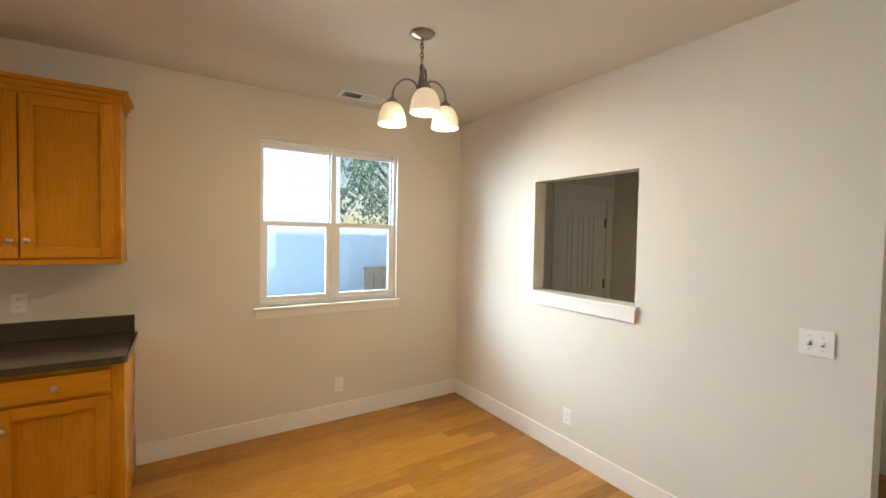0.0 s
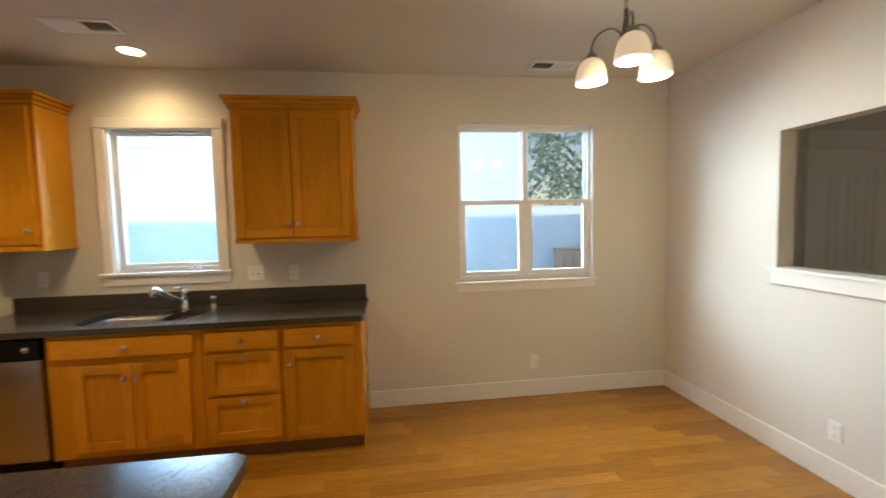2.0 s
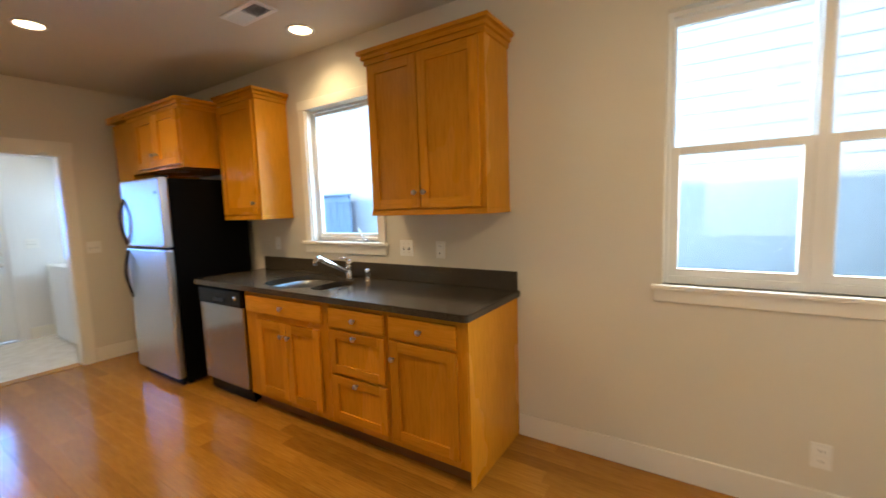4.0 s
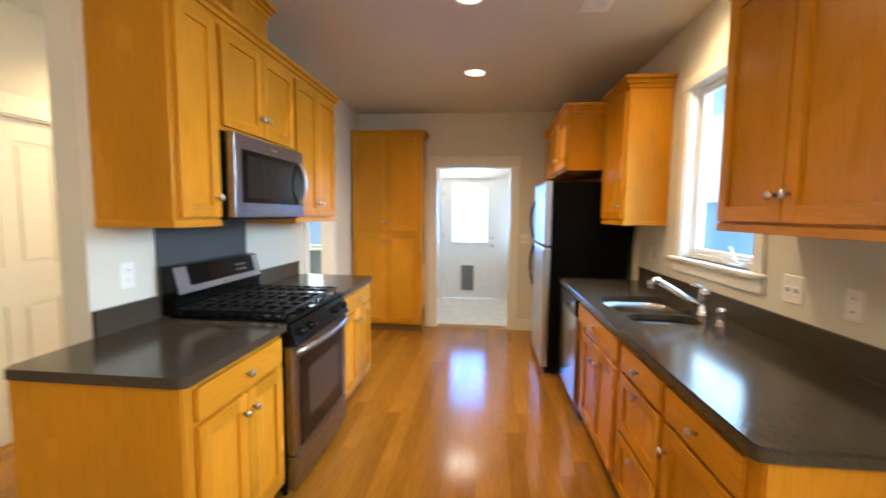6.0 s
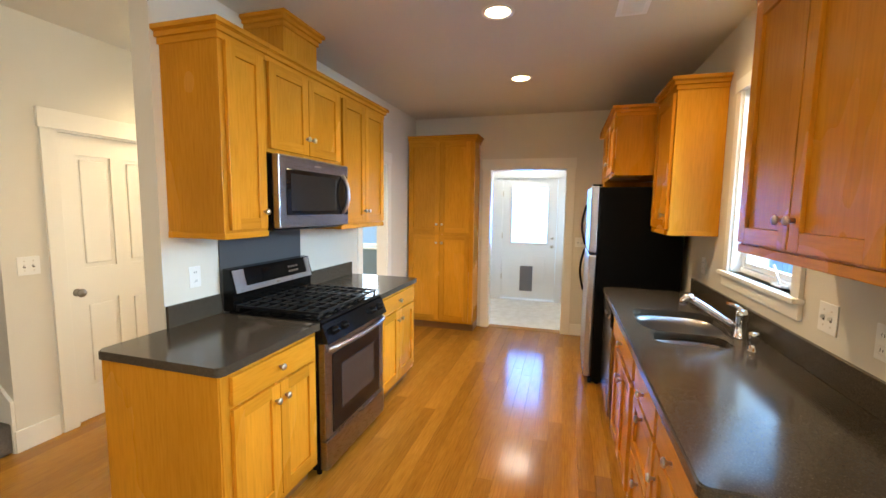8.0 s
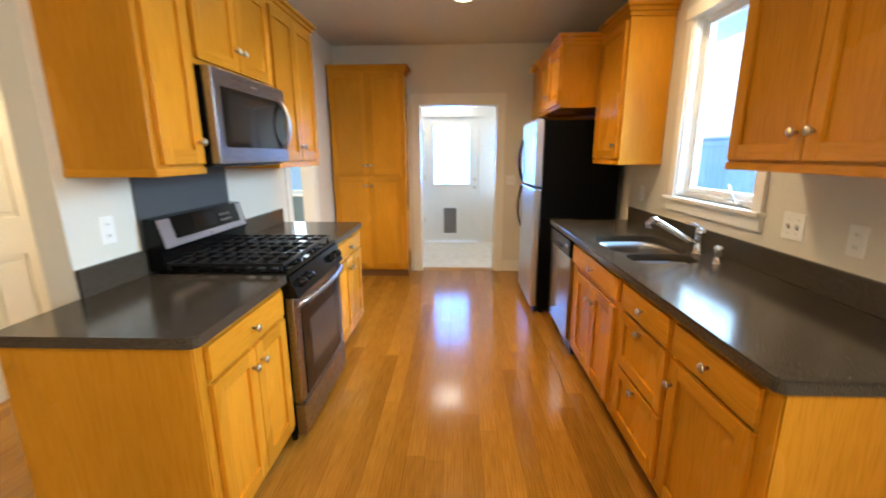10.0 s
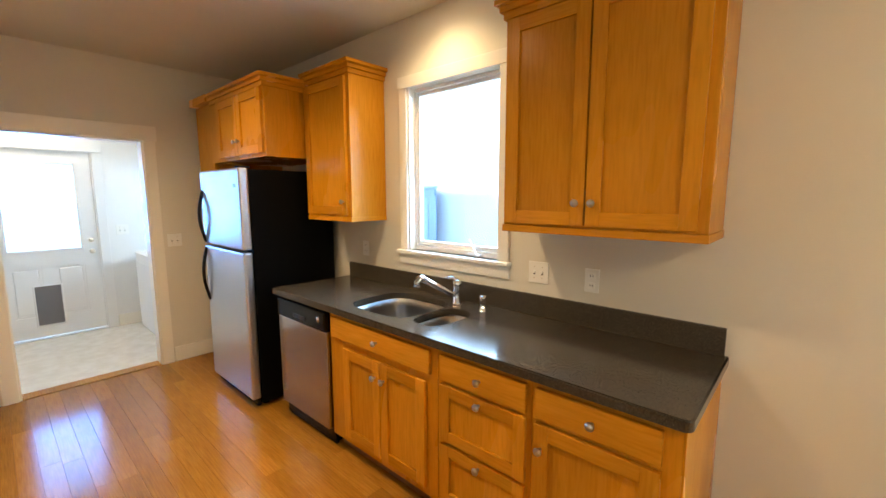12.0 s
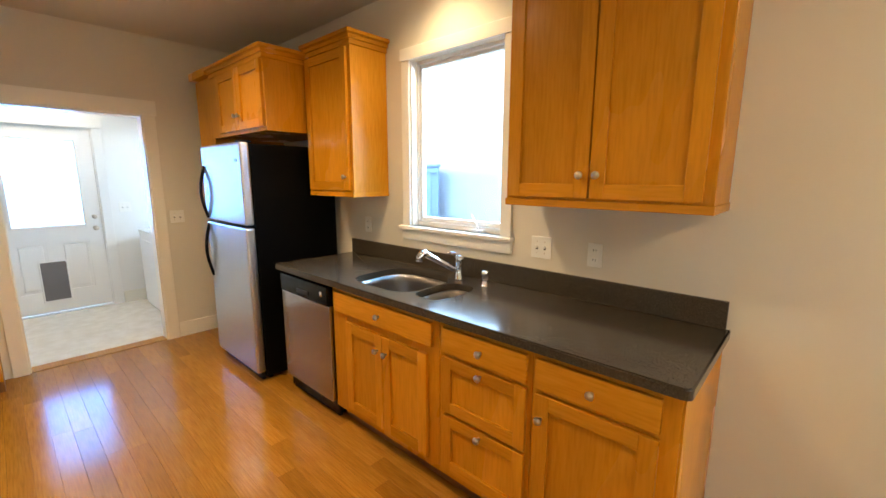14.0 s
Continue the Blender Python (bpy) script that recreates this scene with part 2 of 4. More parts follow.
def thing(name, loc, label, category, group="", kind=""):
    ob = new(name)
    ob.location = loc
    return tagged(ob, label, category, group, kind)


def part(name, bm, mats, parent=None, label=""):
    """One mesh object, given in world places, under a thing or a part."""
    bmesh.ops.recalc_face_normals(bm, faces=bm.faces)
    if parent:
        bmesh.ops.translate(bm, verts=bm.verts, vec=-origin(parent))
    me = bpy.data.meshes.new(name)
    bm.to_mesh(me)
    bm.free()
    for m in mats if isinstance(mats, (list, tuple)) else [mats]:
        me.materials.append(m)
    ob = new(name, me)
    ob.parent = parent
    return tagged(ob, label)


def setting(name, bm, mats, label, category):
    return tagged(part(name, bm, mats), label, category, kind="structure")


# ---------- the shell ----------
CEIL = 2.70
XW, XE, YN = -3.68, 3.135, 4.295     # kitchen: west, east, north
YP0, YP1 = 1.26, 1.38                # partition behind the range
YH = 0.108                           # hall wall with the closet door
T = 0.13

# opening: (from, to, bottom, top) along the wall


def wall_x(name, y0, y1, x0, x1, z0, z1, holes, mat=M_WALL, label="warm white painted plaster wall"):
    bm = bmesh.new()
    x = x0
    for a, b, lo, hi in sorted(holes):
        if a > x:
            box(bm, x, a, y0, y1, z0, z1)
        if lo > z0:
            box(bm, a, b, y0, y1, z0, lo)
        if hi < z1:
            box(bm, a, b, y0, y1, hi, z1)
        x = b
    if x < x1:
        box(bm, x, x1, y0, y1, z0, z1)
    return setting(name, bm, mat, label, "wall")


def wall_y(name, x0, x1, y0, y1, z0, z1, holes, mat=M_WALL, label="warm white painted plaster wall"):
    bm = bmesh.new()
    y = y0
    for a, b, lo, hi in sorted(holes):
        if a > y:
            box(bm, x0, x1, y, a, z0, z1)
        if lo > z0:
            box(bm, x0, x1, a, b, z0, lo)
        if hi < z1:
            box(bm, x0, x1, a, b, hi, z1)
        y = b
    if y < y1:
        box(bm, x0, x1, y, y1, z0, z1)
    return setting(name, bm, mat, label, "wall")


DW = (1.275, 2.44, 1.015, 2.325)     # dining window
KW = (-1.345, -0.60, 1.19, 2.26)     # kitchen window
PT = (2.37, 3.245, 1.165, 2.04)      # pass-through
DR = (2.385, 3.32, 0.0, 2.04)        # doorway to the utility room
wall_x("wall_north", YN, YN + T, XW - T, 5.0, 0, CEIL, [DW, KW])
wall_y("wall_east", XE, XE + 0.12, 1.31, YN, 0, CEIL, [PT])
wall_y("wall_west", XW - T, XW, YP0, YN, 0, CEIL, [DR])
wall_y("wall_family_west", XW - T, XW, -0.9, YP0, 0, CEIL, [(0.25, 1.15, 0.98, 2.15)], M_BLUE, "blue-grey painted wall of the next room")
wall_x("wall_partition", YP0, YP1, XW, -0.02, 0, CEIL, [(-2.74, -2.13, 0, 2.03)])
wall_x("wall_hall", YH - 0.12, YH, XW, -0.03, 0, CEIL, [(-1.125, -0.36, 0, 2.03)])
wall_y("wall_stair", -0.15, -0.03, -3.6, YH - 0.12, 0, 4.4, [], label="white painted wall beside the carpeted stairs")
wall_y("wall_stair_east", 0.95, 1.05, -3.6, -0.6, 0, 4.4, [])
wall_x("wall_south", -3.73, -3.6, XW - T, 5.0, 0, 4.4, [(1.3, 2.9, 0.6, 2.2)])
wall_y("wall_entry_east", 4.87, 5.0, -3.6, YN, 0, CEIL, [])
wall_x("wall_entry_north", 3.75, 3.87, XE + 0.12, 4.87, 0, CEIL, [(3.98, 4.74, 0, 2.03)])
wall_x("wall_closet_back", -1.0, -0.9, XW, -0.15, 0, CEIL, [])
bm = bmesh.new()
box(bm, XW - T, 5.0, -0.75, YN + T, CEIL, CEIL + 0.12)
box(bm, 1.05, 5.0, -3.73, -0.75, CEIL, CEIL + 0.12)
box(bm, XW - T, -0.15, -3.73, -0.75, CEIL, CEIL + 0.12)
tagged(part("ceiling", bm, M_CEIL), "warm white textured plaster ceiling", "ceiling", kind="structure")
# unseen storey above, added and sized to shade the neighbour's wall
bm = bmesh.new()
box(bm, XW - T, 5.0, YN, YN + T, CEIL + 0.12, 4.4)
box(bm, XW - T - 2.2, 5.4, -4.2, 4.80, 4.4, 4.52)
box(bm, XW - T, XW, -3.73, YN, CEIL + 0.12, 4.4)
box(bm, 4.87, 5.0, -3.73, YN, CEIL, 4.4)
setting("wall_upper", bm, M_SIDING, "unseen painted upper storey wall and roof edge, added for shade", "wall")
bm = bmesh.new()
box(bm, XW - T, 5.0, -3.73, YN + T, -0.15, -0.013)
setting("floor", bm, M_KICK, "warm brown bamboo plank floor with satin finish", "floor")

# utility room
UX, UY0, UY1 = -5.42, 2.05, 4.2
setting("floor_utility", bx(UX - T, XW - T, UY0 - T, UY1 + T, -0.15, 0.002), M_LINO, "pale beige vinyl floor", "floor")
wall_y("wall_utility_west", UX - T, UX, UY0 - T, UY1 + T, 0.002, CEIL, [(2.29, 3.20, 0.02, 2.05)], M_WHITE, "white painted wall")
wall_x("wall_utility_south", UY0 - T, UY0, UX, XW - T, 0.002, CEIL, [(-5.1, -4.3, 1.0, 2.1)], M_WHITE, "white painted wall")
wall_x("wall_utility_north", UY1, UY1 + T, UX, XW - T, 0.002, CEIL, [(-5.0, -4.2, 1.1, 2.1)], M_WHITE, "white painted wall")
tagged(part("ceiling_utility", bx(UX - T, XW - T, UY0 - T, UY1 + T, CEIL, CEIL + 0.1), M_WHITE), "white painted ceiling", "ceiling", kind="structure")

# baseboards
bb = bmesh.new()
H, D = 0.14, 0.014
box(bb, 0.50, XE, YN - D, YN, 0, H, 0.004)
box(bb, XE - D, XE, 1.31, YN - D, 0, H, 0.004)
box(bb, XW, XW + D, 3.42, YN, 0, H, 0.004)
box(bb, XW, -2.84, YP0 - D, YP0, 0, H, 0.004)
box(bb, -2.03, -0.02, YP0 - D, YP0, 0, H, 0.004)
box(bb, -0.02, -0.02 + D, YP0 - D, 1.36, 0, H, 0.004)
box(bb, -0.25, -0.03 + D, YH, YH + D, 0, H, 0.004)
box(bb, XW, -1.23, YH, YH + D, 0, H, 0.004)
box(bb, UX, UX + D, 3.30, 4.2, 0.002, H, 0.004)
setting("baseboard", bb, M_TRIM, "cream painted flat baseboard", "baseboard")

# ---------- doorway trims ----------


def casing_y(name, x, sx, y0, y1, top, w, mat=M_TRIM, wall=T):
    """Casing about a doorway in a wall across x; sx is the side that the trim stands on."""
    t = thing(name, (x, (y0 + y1) / 2, 0), "cream painted door casing with wider head board", "door casing", kind="structure")
    for a, b in ((y0 - w, y0), (y1, y1 + w)):
        part("side_casing", bx(x, x + sx * 0.018, a, b, 0, top, 0.003), mat, t)
    part("head_casing", bx(x, x + sx * 0.024, y0 - w - 0.012, y1 + w + 0.012, top, top + 0.125, 0.003), mat, t)
    bm = bmesh.new()
    box(bm, x - sx * wall, x, y0, y0 + 0.012, 0, top - 0.012)
    box(bm, x - sx * wall, x, y1 - 0.012, y1, 0, top - 0.012)
    box(bm, x - sx * wall, x, y0, y1, top - 0.012, top)
    part("jamb", bm, mat, t)
    return t


def casing_x(name, y, sy, x0, x1, top, w, mat=M_TRIM, wall=0.12):
    t = thing(name, ((x0 + x1) / 2, y, 0), "cream painted door casing with wider head board", "door casing", kind="structure")
    for a, b in ((x0 - w, x0), (x1, x1 + w)):
        part("side_casing", bx(a, b, y, y + sy * 0.018, 0, top, 0.003), mat, t)
    part("head_casing", bx(x0 - w - 0.012, x1 + w + 0.012, y, y + sy * 0.024, top, top + 0.125, 0.003), mat, t)
    bm = bmesh.new()
    box(bm, x0, x0 + 0.012, y - sy * wall, y, 0, top - 0.012)
    box(bm, x1 - 0.012, x1, y - sy * wall, y, 0, top - 0.012)
    box(bm, x0, x1, y - sy * wall, y, top - 0.012, top)
    part("jamb", bm, mat, t)
    return t


casing_y("trim_utility_door", XW, 1, DR[0], DR[1], DR[3], 0.092)
casing_x("trim_family_opening", YP1, 1, -2.74, -2.13, 2.03, 0.09)
casing_x("trim_hall_door", YH, 1, -1.125, -0.36, 2.03, 0.092)
casing_x("trim_entry_door", 3.75, -1, 3.98, 4.74, 2.03, 0.09)
casing_y("trim_outside_door", UX, 1, 2.29, 3.20, 2.05, 0.09, M_WHITE)
setting("threshold", bx(XW - T, XW, DR[0] + 0.012, DR[1] - 0.012, -0.02, 0.006, 0.002), M_FLOORS, "bamboo threshold strip at the doorway", "threshold")


def panel_door(name, u0, u1, v0, v1, to, label, mat, panels, hole=None, category="door"):
    """A moulded door leaf; to(u, w, v) maps width, depth (0 back, out positive) and height to the world. Panels are (u0, u1, v0, v1)."""
    t = thing(name, to((u0 + u1) / 2, 0, v0), label, category, kind="structure")

    def b(bm, a, c, w0, w1, lo, hi, bev=0.0):
        p, q = to(a, w0, lo), to(c, w1, hi)
        return box(bm, p[0], q[0], p[1], q[1], p[2], q[2], bev)
    us = sorted({u0, u1, *[p[0] for p in panels], *[p[1] for p in panels], *((hole[0], hole[1]) if hole else ())})
    vs = sorted({v0, v1, *[p[2] for p in panels], *[p[3] for p in panels], *((hole[2], hole[3]) if hole else ())})
    bm = bmesh.new()
    for a, c in zip(us, us[1:]):
        for lo, hi in zip(vs, vs[1:]):
            mu, mv = (a + c) / 2, (lo + hi) / 2
            if hole and hole[0] < mu < hole[1] and hole[2] < mv < hole[3]:
                continue
            deep = any(p[0] < mu < p[1] and p[2] < mv < p[3] for p in panels)
            b(bm, a, c, 0, 0.026 if deep else 0.038, lo, hi)
    part("leaf", bm, mat, t)
    for p in panels:
        part("panel", b(bmesh.new(), p[0] + 0.028, p[1] - 0.028, 0.024, 0.036, p[2] + 0.028, p[3] - 0.028, 0.009), mat, t)
    return t, b


def on_hall(u, w, v):
    return (u, YH - 0.055 + w, v)


def knob(parent, at, out, r=0.028, mat=M_NICKEL, label="", name="knob"):
    q = [(0.0, 0.0), (r * 0.9, 0.0), (r * 0.9, 0.006), (r * 0.35, 0.010), (r * 0.32, 0.028), (r * 0.8, 0.036), (r, 0.048), (r * 0.8, 0.060), (0.0, 0.064)]
    return part(name, lathe(bmesh.new(), [(a, h) for a, h in q], at, out), mat, parent, label)


FOUR = [(a, a + 0.23, lo, hi) for a in (-1.02, -0.70) for lo, hi in ((0.24, 0.86), (1.10, 1.88))]
d, _ = panel_door("door_1", -1.112, -0.373, 0.008, 2.015, on_hall, "cream painted four-panel closet door, closed", M_TRIM, FOUR)
knob(d, (-0.425, YH - 0.017, 0.935), (0, 1, 0), 0.03, M_PEWTER, "worn nickel door knob")


def on_entry(u, w, v):
    return (u, 3.79 - w, v)


d, _ = panel_door("door_2", 3.993, 4.727, 0.008, 2.015, on_entry, "white painted moulded panel door, closed, unlit", M_TRIM,
                  [(4.10, 4.20, 1.05, 1.85), (4.27, 4.37, 1.05, 1.85), (4.44, 4.54, 1.05, 1.85), (4.10, 4.32, 0.2, 0.85), (4.40, 4.62, 0.2, 0.85)])
for z in (0.25, 1.05, 1.72):
    part("hinge", bx(4.715, 4.738, 3.742, 3.755, z, z + 0.1, 0.002), M_BRONZE, d, "dark metal hinge")


def on_entry_east(u, w, v):
    return (4.869 - w, u, v)


d, _ = panel_door("door_3", 2.55, 3.40, 0.008, 2.015, on_entry_east, "white painted flat panel door, closed, unlit", M_TRIM,
                  [(2.66, 2.92, 0.25, 0.9), (3.03, 3.29, 0.25, 0.9), (2.66, 2.92, 1.05, 1.85), (3.03, 3.29, 1.05, 1.85)])
for z in (0.25, 1.05, 1.72):
    part("hinge", bx(4.82, 4.832, 3.395, 3.42, z, z + 0.1, 0.002), M_BRONZE, d, "dark metal hinge")


def on_out(u, w, v):
    return (UX - 0.05 + w, u, v)


d, b = panel_door("door_4", 2.304, 3.186, 0.03, 2.04, on_out, "white half-glazed outside door with a pet flap, closed", M_WHITE,
                  [(2.44, 2.69, 0.26, 0.80), (2.80, 3.05, 0.26, 0.80)], hole=(2.455, 3.035, 0.985, 1.90))
bm = bmesh.new()
for a, c, lo, hi in ((2.43, 2.455, 0.96, 1.925), (3.035, 3.06, 0.96, 1.925), (2.455, 3.035, 0.96, 0.985), (2.455, 3.035, 1.90, 1.925)):
    b(bm, a, c, 0.03, 0.052, lo, hi, 0.005)
part("glazing_frame", bm, M_WHITE, d)
g = part("pane", b(bmesh.new(), 2.455, 3.035, 0.016, 0.020, 0.985, 1.90), M_GLASS, d, "bright clear glass pane")
g.visible_shadow = False
flap = part("pet_flap", b(bmesh.new(), 2.60, 2.84, 0.036, 0.048, 0.15, 0.60, 0.006), M_WHITE, d, "white pet door frame with a dark grey flap")
part("flap", b(bmesh.new(), 2.615, 2.825, 0.046, 0.054, 0.165, 0.59, 0.006), material("grey_rubber", (0.16, 0.155, 0.16), 0.5), flap)
knob(d, (UX - 0.012, 3.125, 0.935), (1, 0, 0), 0.028, M_NICKEL, "satin nickel door knob")
knob(d, (UX - 0.012, 3.125, 1.065), (1, 0, 0), 0.024, M_NICKEL, "satin nickel deadbolt", "deadbolt")
for z in (0.35, 1.05, 1.75):
    part("hinge", bx(UX - 0.014, UX + 0.004, 2.293, 2.310, z, z + 0.09, 0.002), M_NICKEL, d)

# ---------- windows ----------


def dining_window():
    x0, x1, z0, z1 = DW
    t = thing("window_1", ((x0 + x1) / 2, YN + 0.07, z0), "white vinyl twin single-hung window with painted sill", "window", kind="structure")
    ya, yb = YN + 0.045, YN + 0.115
    xm = (x0 + x1) / 2
    bm = bmesh.new()
    for a, c in ((x0, x0 + 0.022), (xm - 0.020, xm + 0.020), (x1 - 0.022, x1)):
        box(bm, a, c, ya, yb, z0, z1, 0.004)
    for a, c in ((x0 + 0.022, xm - 0.020), (xm + 0.020, x1 - 0.022)):
        box(bm, a, c, ya, yb, z0, z0 + 0.04, 0.003)
        box(bm, a, c, ya, yb, z1 - 0.022, z1, 0.003)
    part("window_frame", bm, M_VINYL, t)
    for a, c in ((x0 + 0.022, xm - 0.020), (xm + 0.020, x1 - 0.022)):
        for lo, hi, y in ((1.655, z1 - 0.022, ya + 0.036), (z0 + 0.04, 1.69, ya + 0.004)):
            bm = bmesh.new()
            s = 0.040 if lo < 1.5 else 0.014
            box(bm, a, a + s, y, y + 0.028, lo, hi, 0.003)
            box(bm, c - s, c, y, y + 0.028, lo, hi, 0.003)
            box(bm, a + s, c - s, y, y + 0.028, lo, lo + 0.036, 0.003)
            box(bm, a + s, c - s, y, y + 0.028, hi - 0.036, hi, 0.003)
            sash = part("sash", bm, M_VINYL, t)
            g = part("pane", bx(a + s, c - s, y + 0.012, y + 0.016, lo + 0.036, hi - 0.036), M_GLASS, sash)
            g.visible_shadow = False
    part("window_sill", bx(x0 - 0.045, x1 + 0.03, YN - 0.035, YN + 0.045, z0 - 0.022, z0, 0.005), M_TRIM, t)
    part("apron", bx(x0 - 0.035, x1 + 0.02, YN - 0.016, YN, z0 - 0.085, z0 - 0.022, 0.003), M_TRIM, t)


def kitchen_window():
    x0, x1, z0, z1 = KW
    t = thing("window_2", ((x0 + x1) / 2, YN + 0.07, z0), "white casement window with cream casing over the sink", "window", kind="structure")
    ya, yb = YN + 0.05, YN + 0.115
    bm = bmesh.new()
    for a, c, lo, hi in ((x0, x0 + 0.02, z0, z1), (x1 - 0.02, x1, z0, z1), (x0 + 0.02, x1 - 0.02, z0, z0 + 0.03), (x0 + 0.02, x1 - 0.02, z1 - 0.02, z1)):
        box(bm, a, c, ya, yb, lo, hi, 0.004)
    part("window_frame", bm, M_VINYL, t)
    bm = bmesh.new()
    a0, c0, l0, h0 = x0 + 0.022, x1 - 0.022, z0 + 0.032, z1 - 0.022
    for a, c, lo, hi in ((a0, a0 + 0.022, l0, h0), (c0 - 0.022, c0, l0, h0), (a0 + 0.022, c0 - 0.022, l0, l0 + 0.03), (a0 + 0.022, c0 - 0.022, h0 - 0.022, h0)):
        box(bm, a, c, ya + 0.015, ya + 0.05, lo, hi, 0.004)
    sash = part("sash", bm, M_VINYL, t)
    g = part("pane", bx(a0 + 0.022, c0 - 0.022, ya + 0.03, ya + 0.034, l0 + 0.03, h0 - 0.022), M_GLASS, sash)
    g.visible_shadow = False
    for a, c in ((x0 - 0.07, x0), (x1, x1 + 0.07)):
        part("side_casing", bx(a, c, YN - 0.018, YN, z0, z1, 0.003), M_TRIM, t)
    part("head_casing", bx(x0 - 0.075, x1 + 0.075, YN - 0.024, YN, z1, z1 + 0.075, 0.003), M_TRIM, t)
    bm = bmesh.new()
    box(bm, x0, x0 + 0.012, YN, ya, z0, z1)
    box(bm, x1 - 0.012, x1, YN, ya, z0, z1)
    part("jamb", bm, M_TRIM, t)
    part("window_sill", bx(x0 - 0.09, x1 + 0.085, YN - 0.045, ya, z0 - 0.022, z0, 0.005), M_TRIM, t)
    part("apron", bx(x0 - 0.08, x1 + 0.075, YN - 0.018, YN, z0 - 0.095, z0 - 0.022, 0.003), M_TRIM, t)
    # folding crank on the bottom rail
    cx, cz = -0.80, z0 + 0.002
    bm = bmesh.new()
    box(bm, cx - 0.05, cx + 0.05, YN + 0.012, YN + 0.045, cz, cz + 0.016, 0.004)
    tube(bm, [(cx + 0.02, YN + 0.02, cz + 0.012), (cx + 0.0, YN + 0.012, cz + 0.06), (cx - 0.025, YN + 0.006, cz + 0.105)], 0.006)
    part("crank_handle", bm, M_VINYL, t, "white folding crank handle")


dining_window()
kitchen_window()


def plain_window(name, to, u0, u1, v0, v1, label):
    t = thing(name, to((u0 + u1) / 2, 0, v0), label, "window", kind="structure")

    def b(bm, a, c, w0, w1, lo, hi, bev=0.0):
        p, q = to(a, w0, lo), to(c, w1, hi)
        return box(bm, p[0], q[0], p[1], q[1], p[2], q[2], bev)
    bm = bmesh.new()
    vm = (v0 + v1) / 2
    for a, c, lo, hi in ((u0, u0 + 0.05, v0, v1), (u1 - 0.05, u1, v0, v1), (u0 + 0.05, u1 - 0.05, v0, v0 + 0.05), (u0 + 0.05, u1 - 0.05, v1 - 0.05, v1), (u0 + 0.05, u1 - 0.05, vm - 0.025, vm + 0.025)):
        b(bm, a, c, -0.09, -0.03, lo, hi, 0.004)
    part("window_frame", bm, M_VINYL, t)
    for lo, hi in ((v0 + 0.05, vm - 0.025), (vm + 0.025, v1 - 0.05)):
        g = part("pane", b(bmesh.new(), u0 + 0.05, u1 - 0.05, -0.062, -0.058, lo, hi), M_GLASS, t)
        g.visible_shadow = False
    part("window_sill", b(bmesh.new(), u0 - 0.04, u1 + 0.04, -0.03, 0.03, v0 - 0.022, v0, 0.004), M_TRIM, t)


plain_window("window_3", lambda u, w, v: (XW + w, u, v), 0.25, 1.15, 0.98, 2.15, "white vinyl window of the next room")
plain_window("window_4", lambda u, w, v: (u, UY1 - w, v), -5.0, -4.2, 1.1, 2.1, "white utility room window above the washer")
plain_window("window_5", lambda u, w, v: (u, UY0 + w, v), -5.1, -4.3, 1.0, 2.1, "white utility room side window")
# the last window is unseen, added to let daylight in from the south
plain_window("window_6", lambda u, w, v: (u, -3.6 + w, v), 1.3, 2.9, 0.6, 2.2, "unseen white window added in the south wall for daylight")

# pass-through sill
t = thing("trim_pass_through", (XE, 2.8, PT[2]), "white painted sill and apron of the pass-through", "sill", kind="structure")
part("window_sill", bx(XE - 0.035, XE + 0.13, PT[0] - 0.03, PT[1] + 0.03, PT[2] - 0.002, PT[2] + 0.02, 0.004), M_TRIM, t)
part("apron", bx(XE - 0.02, XE, PT[0] - 0.015, PT[1] + 0.02, PT[2] - 0.085, PT[2] - 0.003, 0.003), M_TRIM, t)

# ---------- cabinets ----------


def front(face, place):
    """Maps (u, w, v): along the front, out of it, up."""
    if face == "S":
        return lambda u, w, v: (u, place - w, v)      # front looks to -y
    if face == "N":
        return lambda u, w, v: (u, place + w, v)      # front looks to +y
    return lambda u, w, v: (place + w, u, v)          # front looks to +x


def fbox(bm, to, u0, u1, w0, w1, v0, v1, bev=0.0, mi=0):
    p, q = to(u0, w0, v0), to(u1, w1, v1)
    return box(bm, p[0], q[0], p[1], q[1], p[2], q[2], bev, mi)


WOOD = [M_WOODV, M_WOODX]


def small_knob(parent, to, u, v):
    at, tip = Vector(to(u, 0.019, v)), Vector(to(u, 1.019, v))
    part("knob", lathe(bmesh.new(), [(0.0, 0), (0.007, 0.0), (0.0055, 0.012), (0.009, 0.016), (0.0155, 0.020), (0.0165, 0.025), (0.013, 0.030), (0.0, 0.032)], at, tip - at, 14), M_NICKEL, parent, "round satin nickel knob")


def shaker(parent, to, u0, u1, v0, v1, kn=None, name="door", rail=0.058):
    d = part(name, fbox(bmesh.new(), to, u0 + rail - 0.004, u1 - rail + 0.004, 0.002, 0.007, v0 + rail - 0.004, v1 - rail + 0.004), M_WOODV, parent)
    for a, c in ((u0, u0 + rail), (u1 - rail, u1)):
        part("stile", fbox(bmesh.new(), to, a, c, 0.001, 0.020, v0, v1, 0.002), M_WOODV, d)
    for lo, hi in ((v0, v0 + rail), (v1 - rail, v1)):
        part("rail", fbox(bmesh.new(), to, u0 + rail, u1 - rail, 0.001, 0.0195, lo, hi, 0.002), M_WOODX, d)
    if kn:
        small_knob(d, to, *kn)
    return d


